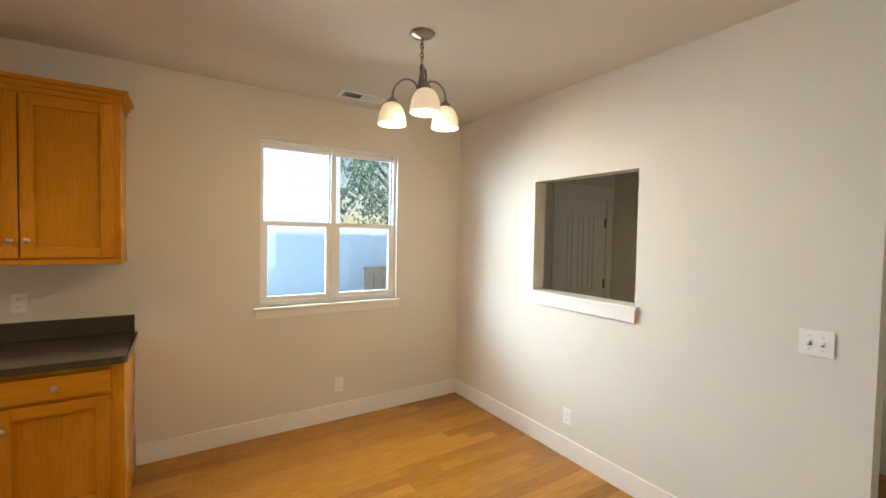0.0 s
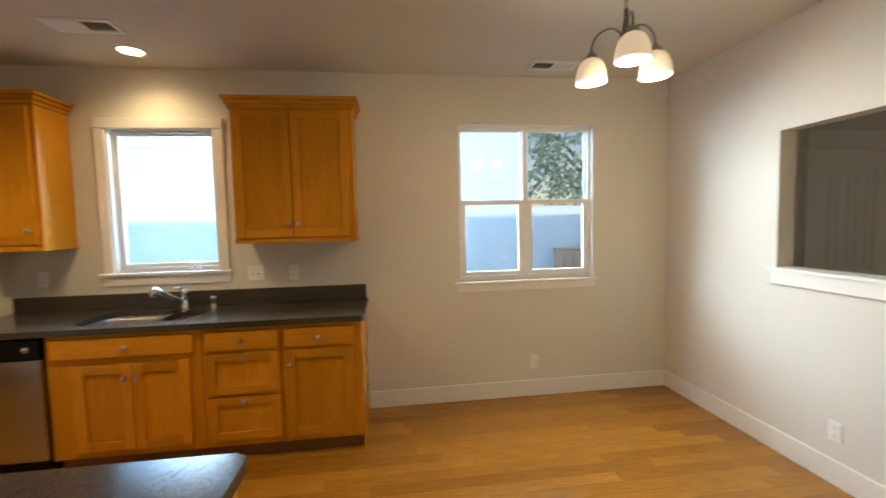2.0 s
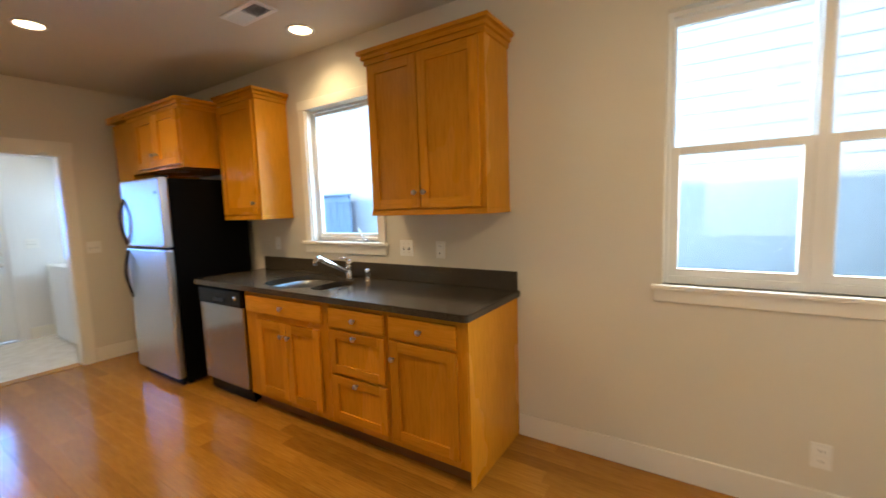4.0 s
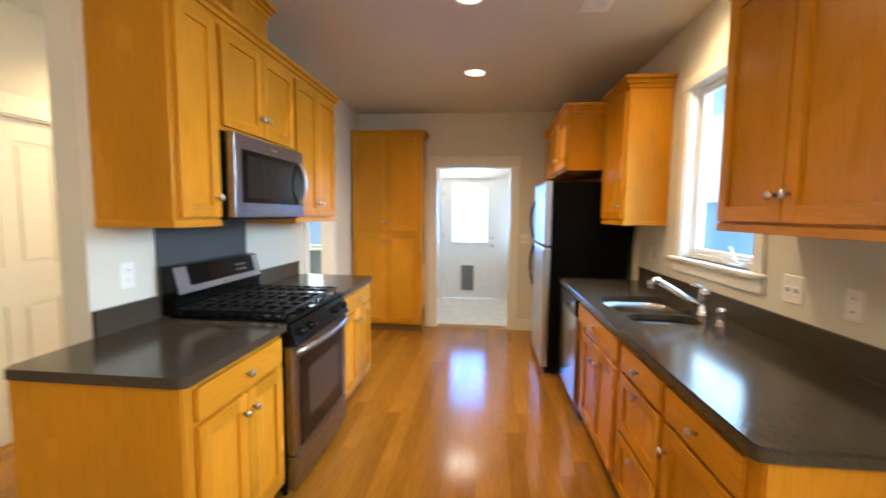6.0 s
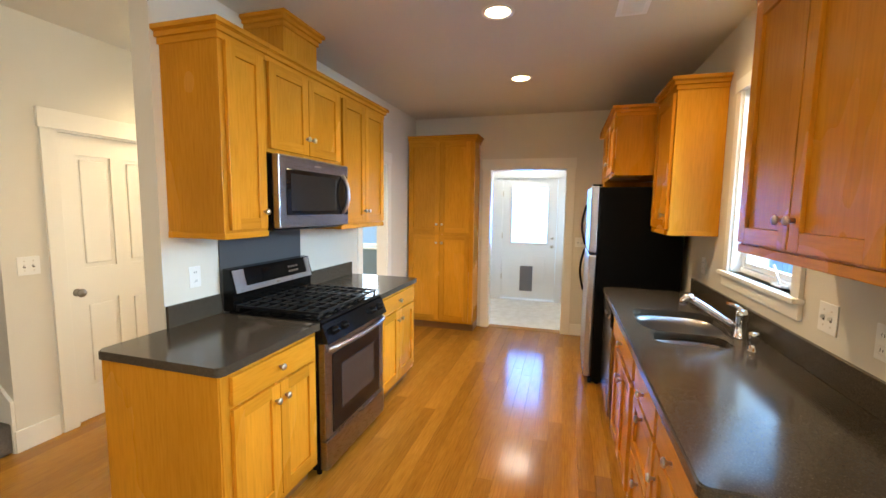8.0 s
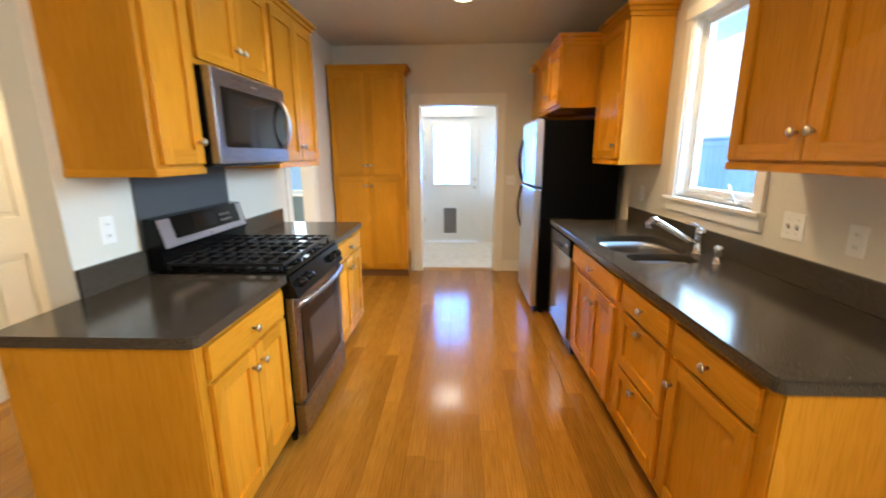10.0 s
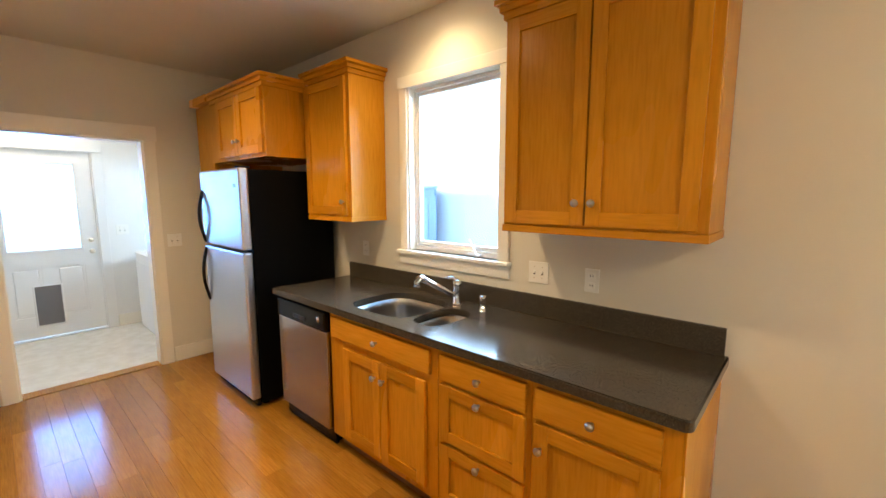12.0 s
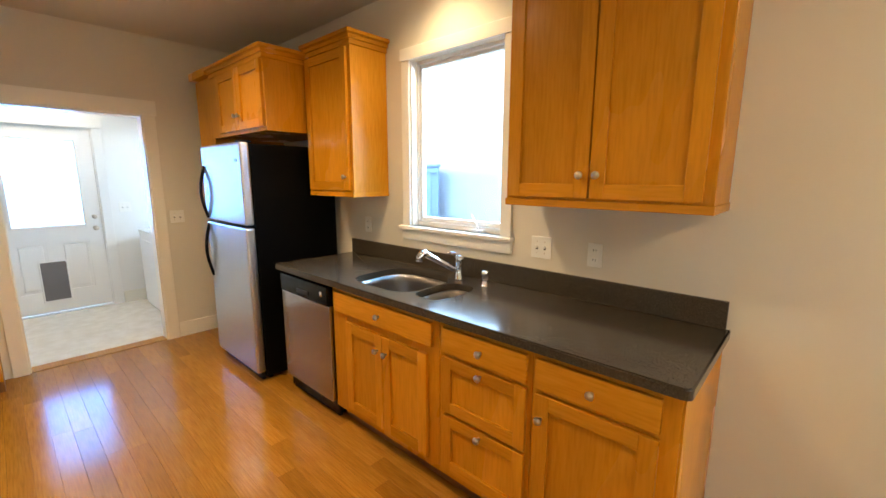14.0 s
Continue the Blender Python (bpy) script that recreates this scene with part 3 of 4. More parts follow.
def slab(parent, to, u0, u1, v0, v1, kn=None):
    d = part("drawer_front", fbox(bmesh.new(), to, u0, u1, 0.001, 0.020, v0, v1, 0.004, 1), WOOD, parent)
    if kn:
        small_knob(d, to, *kn)
    return d


def carcass(t, to, u0, u1, depth, v0, v1, name="body"):
    part(name, fbox(bmesh.new(), to, u0, u1, -depth, 0.0, v0, v1, 0.002), M_WOODV, t)


def crown(t, to, u0, u1, depth, v, ends=(1, 1), h=0.062):
    """Stepped crown moulding on the front and on free ends."""
    bm = bmesh.new()
    for lo, hi, o in ((v - 0.02, v + 0.010, 0.012), (v + 0.010, v + h * 0.55, 0.026), (v + h * 0.55, v + h * 0.62, 0.034), (v + h * 0.62, v + h, 0.044)):
        fbox(bm, to, u0 - o * ends[0], u1 + o * ends[1], -depth, o, lo, hi, 0.003, 1)
    part("crown_moulding", bm, WOOD, t)


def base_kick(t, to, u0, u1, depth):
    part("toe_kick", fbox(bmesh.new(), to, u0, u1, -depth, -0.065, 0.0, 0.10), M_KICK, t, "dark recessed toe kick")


G1 = "maple base cabinets"
CT0, CT1 = 0.882, 0.92
FN = front("S", 3.675)


def base_sink():
    t = thing("sink_base_cabinet", (-0.93, 3.98, 0), "honey maple sink base cabinet with two shaker doors", "cabinet", G1)
    for n, a, c, w0, w1, lo, hi in (("face_frame", -1.388, -0.505, -0.02, 0.0, 0.10, CT0), ("side", -1.388, -1.370, -0.615, -0.02, 0.10, CT0),
                                    ("side", -0.523, -0.505, -0.615, -0.02, 0.10, CT0), ("bottom", -1.370, -0.523, -0.615, -0.02, 0.10, 0.12)):
        part(n, fbox(bmesh.new(), FN, a, c, w0, w1, lo, hi, 0.001), M_WOODV, t)
    base_kick(t, FN, -1.388, -0.505, 0.60)
    slab(t, FN, -1.355, -0.545, 0.735, 0.855, (-0.93, 0.795))
    shaker(t, FN, -1.240, -0.912, 0.145, 0.690, (-0.945, 0.600))
    shaker(t, FN, -0.906, -0.578, 0.145, 0.690, (-0.873, 0.600))
    bm = bmesh.new()
    fbox(bm, FN, -1.262, -1.248, 0.0, 0.006, 0.125, 0.715)
    part("fluted_stile", bm, M_WOODV, t)


def base_drawers():
    t = thing("drawer_cabinet", (-0.25, 3.98, 0), "honey maple cabinet with three drawers", "cabinet", G1)
    carcass(t, FN, -0.503, -0.017, 0.615, 0.10, CT0)
    base_kick(t, FN, -0.503, -0.017, 0.60)
    slab(t, FN, -0.475, -0.035, 0.735, 0.855, (-0.255, 0.795))
    shaker(t, FN, -0.475, -0.035, 0.448, 0.715, (-0.255, 0.688), "drawer_front", 0.052)
    shaker(t, FN, -0.475, -0.035, 0.145, 0.428, (-0.255, 0.400), "drawer_front", 0.052)


def base_end():
    t = thing("base_cabinet", (0.24, 3.98, 0), "honey maple base cabinet with one drawer and one door", "cabinet", G1)
    carcass(t, FN, -0.015, 0.490, 0.615, 0.10, CT0)
    part("end_panel", bx(0.490, 0.497, 3.68, YN - 0.004, 0.0, CT0, 0.001), M_WOODV, t)
    base_kick(t, FN, -0.015, 0.490, 0.60)
    slab(t, FN, 0.005, 0.438, 0.735, 0.855, (0.222, 0.795))
    shaker(t, FN, 0.005, 0.438, 0.145, 0.715, (0.033, 0.620))


base_sink()
base_drawers()
base_end()

FS = front("N", 2.025)


def south_base(u0, u1, label, end):
    t = thing("base_cabinet", ((u0 + u1) / 2, 1.7, 0), label, "cabinet", G1)
    carcass(t, FS, u0, u1, 0.64, 0.10, CT0)
    base_kick(t, FS, u0, u1, 0.62)
    if end:
        part("end_panel", bx(u1, u1 + 0.007, 1.385, 2.02, 0.0, CT0, 0.001), M_WOODV, t)
    a, c = u0 + 0.03, u1 - (0.045 if end else 0.03)
    m = (a + c) / 2
    slab(t, FS, a, c, 0.735, 0.855, (m, 0.795))
    shaker(t, FS, a, m - 0.003, 0.145, 0.715, (m - 0.035, 0.640))
    shaker(t, FS, m + 0.003, c, 0.145, 0.715, (m + 0.035, 0.640))


south_base(-0.366, 0.285, "honey maple base cabinet with finished end panel beside the range", True)
south_base(-1.890, -1.140, "honey maple base cabinet between the range and the passage", False)


def rounded(x0, x1, y0, y1, radii, n=5):
    """Outline of a rectangle with the corner radii given from (x0, y0) round anticlockwise."""
    out = []
    for (cx, cy, a0), r in zip(((x0, y0, 180), (x1, y0, 270), (x1, y1, 0), (x0, y1, 90)), radii):
        sx, sy = (1 if cx == x0 else -1), (1 if cy == y0 else -1)
        for k in range(n + 1):
            a = radians(a0 + 90 * k / n)
            out.append((cx + sx * r + r * math.cos(a), cy + sy * r + r * math.sin(a)))
    return out


def ellipse_like(cx, cy, rx, ry, power, n=48):
    out = []
    for k in range(n):
        a = 2 * math.pi * k / n
        c, s = math.cos(a), math.sin(a)
        out.append((cx + rx * math.copysign(abs(c) ** power, c), cy + ry * math.copysign(abs(s) ** power, s)))
    return out


BOWLS = ((-1.075, 3.962, 0.255, 0.222, 0.55, 0.19), (-0.705, 3.935, 0.098, 0.165, 0.6, 0.14))


def counter_north():
    """Worktop with two sink cut-outs, eased front edge and back upstand."""
    t = thing("worktop", (-0.77, 3.97, CT0), "dark grey speckled solid-surface worktop with upstand", "worktop", "worktops")
    bm = bmesh.new()
    loops = [rounded(-2.058, 0.515, 3.64, YN - 0.002, (0.012, 0.028, 0.002, 0.002))] + [ellipse_like(*b[:5]) for b in BOWLS]
    edges = []
    for pts in loops:
        vs = [bm.verts.new((x, y, CT1)) for x, y in pts]
        edges += [bm.edges.new((a, b)) for a, b in zip(vs, vs[1:] + vs[:1])]
    bmesh.ops.triangle_fill(bm, edges=edges, use_beauty=True)
    for f in list(bm.faces):
        c = f.calc_center_median()
        for cx, cy, rx, ry, *_ in BOWLS:
            if abs(c.x - cx) < rx * 0.6 and abs(c.y - cy) < ry * 0.6:
                bm.faces.remove(f)
                break
    rim = [e for e in bm.edges if e.is_boundary]
    out = bmesh.ops.extrude_edge_only(bm, edges=rim)
    bmesh.ops.translate(bm, verts=[v for v in out["geom"] if isinstance(v, bmesh.types.BMVert)], vec=(0, 0, CT0 - CT1 + 0.001))
    sharp = [e for e in bm.edges if len(e.link_faces) == 2 and e.calc_face_angle(0) > 1.2 and abs(e.verts[0].co.z - CT1) < 1e-4 and abs(e.verts[1].co.z - CT1) < 1e-4]
    bmesh.ops.bevel(bm, geom=sharp, offset=0.006, segments=2, affect='EDGES')
    part("top", bm, M_STONE, t)
    part("upstand", bx(-2.03, 0.500, YN - 0.022, YN - 0.002, CT1, 1.035, 0.003), M_STONE, t)


def counter_south(u0, u1, radii, label, up):
    t = thing("worktop", ((u0 + u1) / 2, 1.72, CT0), label, "worktop", "worktops")
    bm = prism(bmesh.new(), rounded(u0, u1, 1.384, 2.057, radii), CT0, CT1)
    top = [e for e in bm.edges if all(abs(v.co.z - CT1) < 1e-4 for v in e.verts)]
    bmesh.ops.bevel(bm, geom=top, offset=0.006, segments=2, affect='EDGES')
    part("top", bm, M_STONE, t)
    part("upstand", bx(up[0], up[1], 1.383, 1.403, CT1, 1.035, 0.003), M_STONE, t)


counter_north()
counter_south(-0.368, 0.315, (0.002, 0.03, 0.03, 0.004), "dark grey solid-surface worktop ending past the wall", (-0.368, -0.022))
counter_south(-1.912, -1.138, (0.004, 0.002, 0.004, 0.025), "dark grey solid-surface worktop with short upstand", (-1.905, -1.138))
t = thing("splash_panel", (-0.78, 1.385, 0.9), "dark grey splash panel on the wall behind the range", "splash panel")
part("panel", bx(-1.136, -0.370, 1.383, 1.390, 0.90, 1.405, 0.001), M_PANEL, t)

G2 = "maple wall cabinets"
UZ0, UZ1 = 1.405, 2.345


def wall_cab(name, to, u0, u1, depth, v0, v1, doors, label, ends=(1, 1), rail=True, group=G2):
    a, b = to(u0, -depth, v0), to(u1, 0, v0)
    t = thing(name, ((a[0] + b[0]) / 2, (a[1] + b[1]) / 2, v0), label, "cabinet", group)
    carcass(t, to, u0, u1, depth, v0, v1)
    for p in doors:
        shaker(t, to, *p)
    if rail:
        bm = bmesh.new()
        fbox(bm, to, u0 - 0.004 * ends[0], u1 + 0.004 * ends[1], -depth, 0.008, v0 - 0.020, v0 + 0.012, 0.003, 1)
        part("light_rail", bm, WOOD, t)
    crown(t, to, u0, u1, depth, v1, ends)
    return t


UN = front("S", 3.995)
wall_cab("wall_cabinet", UN, -0.372, 0.458, 0.297, UZ0 + 0.01, UZ1 + 0.01,
         [(-0.352, 0.022, 1.437, 2.325, (-0.008, 1.53)), (0.030, 0.425, 1.437, 2.325, (0.060, 1.53))], "honey maple two-door wall cabinet beside the sink window")
wall_cab("wall_cabinet", UN, -2.128, -1.580, 0.297, UZ0, UZ1 + 0.02,
         [(-2.108, -1.612, 1.430, 2.335, (-1.645, 1.52))], "honey maple single-door wall cabinet between fridge and window", (0, 1))
UF = front("S", 3.69)
t = wall_cab("fridge_cabinet", UF, -3.10, -2.132, 0.60, 1.835, 2.325,
             [(-2.945, -2.555, 1.862, 2.30, (-2.585, 1.965)), (-2.549, -2.152, 1.862, 2.30, (-2.519, 1.965))], "honey maple two-door cabinet above the refrigerator", (0, 1), False)
part("filler_panel", bx(-3.46, -3.102, 3.692, YN - 0.002, 1.74, 2.325, 0.002), M_WOODV, t)
part("crown_return", bx(-3.48, -3.10, 3.648, YN - 0.002, 2.335, 2.395, 0.004), M_WOODX, t)

US = front("N", 1.735)
wall_cab("wall_cabinet", US, -0.368, -0.065, 0.353, UZ0, UZ1, [(-0.350, -0.096, 1.43, 2.33, (-0.325, 1.52))],
         "honey maple narrow wall cabinet beside the microwave", (0, 1))
t = wall_cab("wall_cabinet", US, -1.137, -0.370, 0.353, 1.845, UZ1,
             [(-0.743, -0.392, 1.868, 2.33, (-0.717, 1.965)), (-1.118, -0.749, 1.868, 2.33, (-0.775, 1.965))], "honey maple wall cabinet above the microwave", (0, 0), False)
wall_cab("wall_cabinet", US, -1.870, -1.139, 0.353, UZ0, UZ1,
         [(-1.502, -1.160, 1.43, 2.33, (-1.474, 1.52)), (-1.850, -1.508, 1.43, 2.33, (-1.536, 1.52))], "honey maple two-door wall cabinet at the passage", (1, 0))
UB = front("N", 1.66)
t = thing("vent_chase", (-0.81, 1.5, UZ1 + 0.07), "honey maple box hiding the hood duct up to the ceiling", "vent chase")
carcass(t, UB, -0.985, -0.640, 0.278, UZ1 + 0.071, 2.655)
crown(t, UB, -0.985, -0.640, 0.278, 2.64, (1, 1), 0.058)

PP = front("E", -3.36)
t = thing("pantry_cabinet", (-3.52, 1.82, 0), "tall honey maple pantry cabinet with four shaker doors", "cabinet")
carcass(t, PP, 1.402, 2.250, 0.317, 0.10, 2.365)
base_kick(t, PP, 1.402, 2.250, 0.31)
for u0, u1, k in ((1.415, 1.818, 1.785), (1.824, 2.200, 1.856)):
    shaker(t, PP, u0, u1, 1.245, 2.345, (k, 1.345))
    shaker(t, PP, u0, u1, 0.130, 1.215, (k, 1.115))
crown(t, PP, 1.402, 2.250, 0.317, 2.365, (0, 1), 0.06)

# ---------- appliances ----------


def refrigerator():
    x0, x1, yb, yf = -2.965, -2.205, 4.25, 3.595
    t = thing("refrigerator", ((x0 + x1) / 2, 3.9, 0), "stainless top-freezer refrigerator with black sides", "refrigerator")
    part("body", bx(x0, x1, yf, yb, 0.03, 1.745, 0.006), M_BLACKM, t, "black textured cabinet")
    part("base_grille", bx(x0 + 0.02, x1 - 0.02, yf - 0.03, yf, 0.012, 0.07, 0.004), M_BLACK, t)
    for lo, hi, name in ((1.18, 1.755, "freezer_door"), (0.075, 1.165, "fridge_door")):
        bm = bx(x0 - 0.002, x1 + 0.002, yf - 0.072, yf - 0.008, lo, hi, 0.016)
        d = part(name, bm, M_FRIDGE, t, "brushed steel door")
        part("gasket", bx(x0 + 0.012, x1 - 0.012, yf - 0.010, yf + 0.001, lo + 0.01, hi - 0.01), M_BLACK, d)
        pts = []
        a, b = (1.195, 1.60) if lo > 1 else (0.72, 1.15)
        for k in range(13):
            s = k / 12
            pts.append((x0 + 0.05, yf - 0.072 - 0.038 * math.sin(math.pi * s), a + (b - a) * s))
        part("handle", tube(bmesh.new(), pts, 0.012, 10), M_BLACK, d, "curved black handle")
    part("hinge_cover", bx(x1 - 0.09, x1 - 0.02, yf - 0.06, yf + 0.02, 1.752, 1.768, 0.005), M_BLACK, t)
    part("badge", bx(x1 - 0.10, x1 - 0.06, yf - 0.076, yf - 0.071, 1.62, 1.645), M_DARKSTEEL, t)
    for x in (x0 + 0.06, x1 - 0.06):
        part("foot", rod(bmesh.new(), (x, yf + 0.05, 0), (x, yf + 0.05, 0.035), 0.02), M_BLACK, t)


def dishwasher():
    x0, x1 = -1.995, -1.395
    t = thing("dishwasher", (-1.695, 3.95, 0), "built-in stainless dishwasher with black control strip", "dishwasher")
    part("tub", bx(x0, x1, 3.69, 4.26, 0.02, 0.875), M_BLACK, t)
    part("door", bx(x0 + 0.004, x1 - 0.004, 3.648, 3.688, 0.12, 0.745, 0.006), M_DISH, t, "brushed steel door")
    c = part("control_panel", bx(x0 + 0.004, x1 - 0.004, 3.640, 3.688, 0.750, 0.868, 0.008), M_BLACK, t, "glossy black control strip")
    part("badge", lathe(bmesh.new(), [(0.0, 0.004), (0.014, 0.004), (0.018, 0.0)], (x1 - 0.075, 3.640, 0.812), (0, -1, 0), 16), M_CHROME, c)
    part("latch", bx(-1.76, -1.62, 3.634, 3.642, 0.775, 0.80, 0.003), M_SLOT, c)
    part("kick_plate", bx(x0 + 0.01, x1 - 0.01, 3.70, 3.72, 0.0, 0.11), M_BLACK, t)


def gas_range():
    x0, x1 = -1.166, -0.404
    t = thing("gas_range", (-0.785, 1.7, 0), "freestanding black and stainless gas range", "range")
    part("body", bx(x0, x1, 1.40, 2.035, 0.05, 0.905, 0.004), M_BLACK, t)
    part("cooktop", bx(x0 - 0.002, x1 + 0.002, 1.44, 2.06, 0.905, 0.93, 0.010), M_BLACK, t, "black enamel cooktop")
    bm = bmesh.new()
    prism(bm, [(0, 0), (1, 0), (1, 1), (0, 1)], 0, 1)
    for v in bm.verts:
        z = 0.80 + 0.105 * v.co.z
        y = 2.03 + v.co.y * (0.075 if v.co.z < 0.5 else 0.035)
        v.co = (x0 + (x1 - x0) * v.co.x, y, z)
    p = part("knob_panel", bm, M_BLACK, t, "sloped black front panel")
    n = Vector((0, 0.93, 0.36)).normalized()
    for x in (-1.08, -0.97, -0.60, -0.49):
        part("burner_knob", lathe(bmesh.new(), [(0.0, 0.0), (0.026, 0.0), (0.025, 0.012), (0.019, 0.016), (0.017, 0.036), (0.0, 0.038)], (x, 2.083, 0.855), n, 16), M_BLACK, p)
    d = part("oven_door", bx(x0 + 0.004, x1 - 0.004, 2.036, 2.078, 0.235, 0.795, 0.006), M_DARKSTEEL, t, "stainless oven door with dark window")
    part("door_glass", bx(x0 + 0.075, x1 - 0.075, 2.077, 2.083, 0.25, 0.72, 0.004), M_DGLASS, d, "black glass")
    part("oven_window", bx(x0 + 0.17, x1 - 0.17, 2.0825, 2.0845, 0.36, 0.63, 0.001), material("oven_screen", (0.04, 0.033, 0.03), 0.15), d)
    pts = [(x0 + 0.02 + (x1 - x0 - 0.04) * k / 16, 2.085 + 0.045 * math.sin(math.pi * k / 16) ** 0.5, 0.765) for k in range(17)]
    part("handle", tube(bmesh.new(), pts, 0.015, 10), M_STEEL, d, "bowed steel handle")
    part("drawer", bx(x0 + 0.004, x1 - 0.004, 2.036, 2.085, 0.055, 0.228, 0.010), M_DARKSTEEL, t, "stainless storage drawer")
    for x in (x0 + 0.05, x1 - 0.05):
        for y in (1.45, 2.0):
            part("foot", rod(bmesh.new(), (x, y, 0), (x, y, 0.06), 0.016), M_BLACK, t)
    # back guard
    bm = bmesh.new()
    prof = [(1.405, 0.93), (1.475, 0.93), (1.475, 1.02), (1.49, 1.035), (1.455, 1.175), (1.405, 1.18)]
    for x in (x0, x1):
        bm.faces.new([bm.verts.new((x, y, z)) for y, z in prof])
    bm.verts.ensure_lookup_table()
    k = len(prof)
    for j in range(k):
        bm.faces.new((bm.verts[j], bm.verts[(j + 1) % k], bm.verts[k + (j + 1) % k], bm.verts[k + j]))
    g = part("back_guard", bm, M_BLACK, t, "black back guard with steel trim")

    def slant(a, c, lo, hi, off):
        q = bmesh.new()
        vs = []
        for x, z in ((a, lo), (c, lo), (c, hi), (a, hi)):
            y = 1.49 - 0.035 * (z - 1.035) / 0.14
            vs += [q.verts.new((x, y + off, z)), q.verts.new((x, y - 0.002, z))]
        q.faces.new((vs[0], vs[2], vs[4], vs[6]))
        q.faces.new((vs[1], vs[3], vs[5], vs[7]))
        for j in range(4):
            b2 = (j + 1) % 4
            q.faces.new((vs[2 * j], vs[2 * b2], vs[2 * b2 + 1], vs[2 * j + 1]))
        return q
    for a, c in ((x1 - 0.10, x1 - 0.012), (x0 + 0.012, x0 + 0.06)):
        part("steel_cheek", slant(a, c, 1.037, 1.17, 0.004), M_STEEL, g)
    part("steel_strip", slant(x0 + 0.06, x1 - 0.10, 1.037, 1.068, 0.004), M_STEEL, g)
    part("display", slant(-0.87, -0.66, 1.085, 1.155, 0.003), M_DGLASS, g, "dark clock display")
    for j in range(4):
        for i in range(2):
            part("button", slant(-0.93 - 0.028 * j, -0.912 - 0.028 * j, 1.092 + 0.03 * i, 1.104 + 0.03 * i, 0.004), M_DARKSTEEL, g)
    part("badge", slant(-0.80, -0.76, 1.046, 1.057, 0.006), M_CHROME, g)
    # burners and grates
    for x in (-0.98, -0.59):
        for y in (1.60, 1.90):
            bm = lathe(bmesh.new(), [(0.0, 0.018), (0.036, 0.018), (0.042, 0.010), (0.05, 0.008), (0.055, 0.0)], (x, y, 0.93))
            part("burner", bm, M_IRON, t)
    for a, c in ((x0 + 0.02, -0.915), (-0.910, -0.660), (-0.655, x1 - 0.02)):
        bm = bmesh.new()
        z0, z1, w = 0.952, 0.966, 0.006
        for y in (1.47, 2.03):
            box(bm, a, c, y - w, y + w, z0, z1, 0.002)
        for x in (a + w, c - w):
            box(bm, x - w, x + w, 1.47, 2.03, z0, z1, 0.002)
        m = (a + c) / 2
        for y in (1.54, 1.615, 1.69, 1.75, 1.81, 1.885, 1.96):
            box(bm, a, c, y - 0.005, y + 0.005, z0 + 0.001, z1 + 0.003, 0.002)
        box(bm, m - 0.005, m + 0.005, 1.47, 2.03, z0 + 0.001, z1 + 0.004, 0.002)
        for x in (a + w, c - w):
            for y in (1.48, 2.02):
                box(bm, x - w, x + w, y - w, y + w, 0.93, z0)
        part("grate", bm, M_IRON, t, "black cast-iron grate")
    t.location.x += 0.032


def microwave():
    x0, x1, y0, y1, z0, z1 = -1.178, -0.432, 1.385, 1.80, 1.415, 1.838
    t = thing("microwave", (-0.80, 1.6, z0), "over-the-range stainless microwave with dark window", "microwave")
    part("case", bx(x0, x1, y0, y1 - 0.03, z0, z1, 0.004), M_BLACK, t, "black case")
    d = part("door", bx(x0, x1, y1 - 0.03, y1 + 0.012, z0 + 0.012, z1, 0.008), M_DARKSTEEL, t, "stainless front")
    part("door_glass", bx(x0 + 0.014, x1 - 0.06, y1 + 0.010, y1 + 0.016, z0 + 0.085, z1 - 0.075, 0.003), M_DGLASS, d, "black glass")
    part("mesh_window", bx(x0 + 0.17, x1 - 0.10, y1 + 0.0155, y1 + 0.0175, z0 + 0.11, z1 - 0.10, 0.001), material("window_screen", (0.020, 0.018, 0.017), 0.1, spec=0.18), d)
    pts = [(x0 + 0.085, y1 + 0.014 + 0.05 * math.sin(math.pi * k / 12) ** 0.6, z0 + 0.09 + 0.26 * k / 12) for k in range(13)]
    part("handle", tube(bmesh.new(), pts, 0.013, 10), M_STEEL, d, "bowed steel handle")
    part("badge", bx(-0.84, -0.77, y1 + 0.0115, y1 + 0.0135, z1 - 0.045, z1 - 0.035), M_NICKEL, d)
    part("vent_grille", bx(x0 + 0.03, x1 - 0.03, y0 + 0.05, y1 - 0.05, z0 - 0.006, z0 + 0.001), M_SLOT, t)
    t.location.x += 0.06


def washer():
    t = thing("washing_machine", (-4.85, 3.82, 0.002), "white enamel laundry machine on the vinyl floor", "washing machine")
    part("cabinet", bx(-5.18, -4.50, 3.48, 4.15, 0.02, 0.88, 0.012), M_WHITE, t)
    part("lid_top", bx(-5.185, -4.495, 3.472, 4.155, 0.882, 0.91, 0.010), M_WHITE, t)
    part("lower_panel", bx(-5.17, -4.51, 3.474, 3.481, 0.05, 0.80, 0.004), M_WHITE, t)
    for x in (-5.12, -4.56):
        part("foot", rod(bmesh.new(), (x, 3.55, 0.002), (x, 3.55, 0.03), 0.02), M_BLACK, t)


refrigerator()
dishwasher()
gas_range()
microwave()
washer()

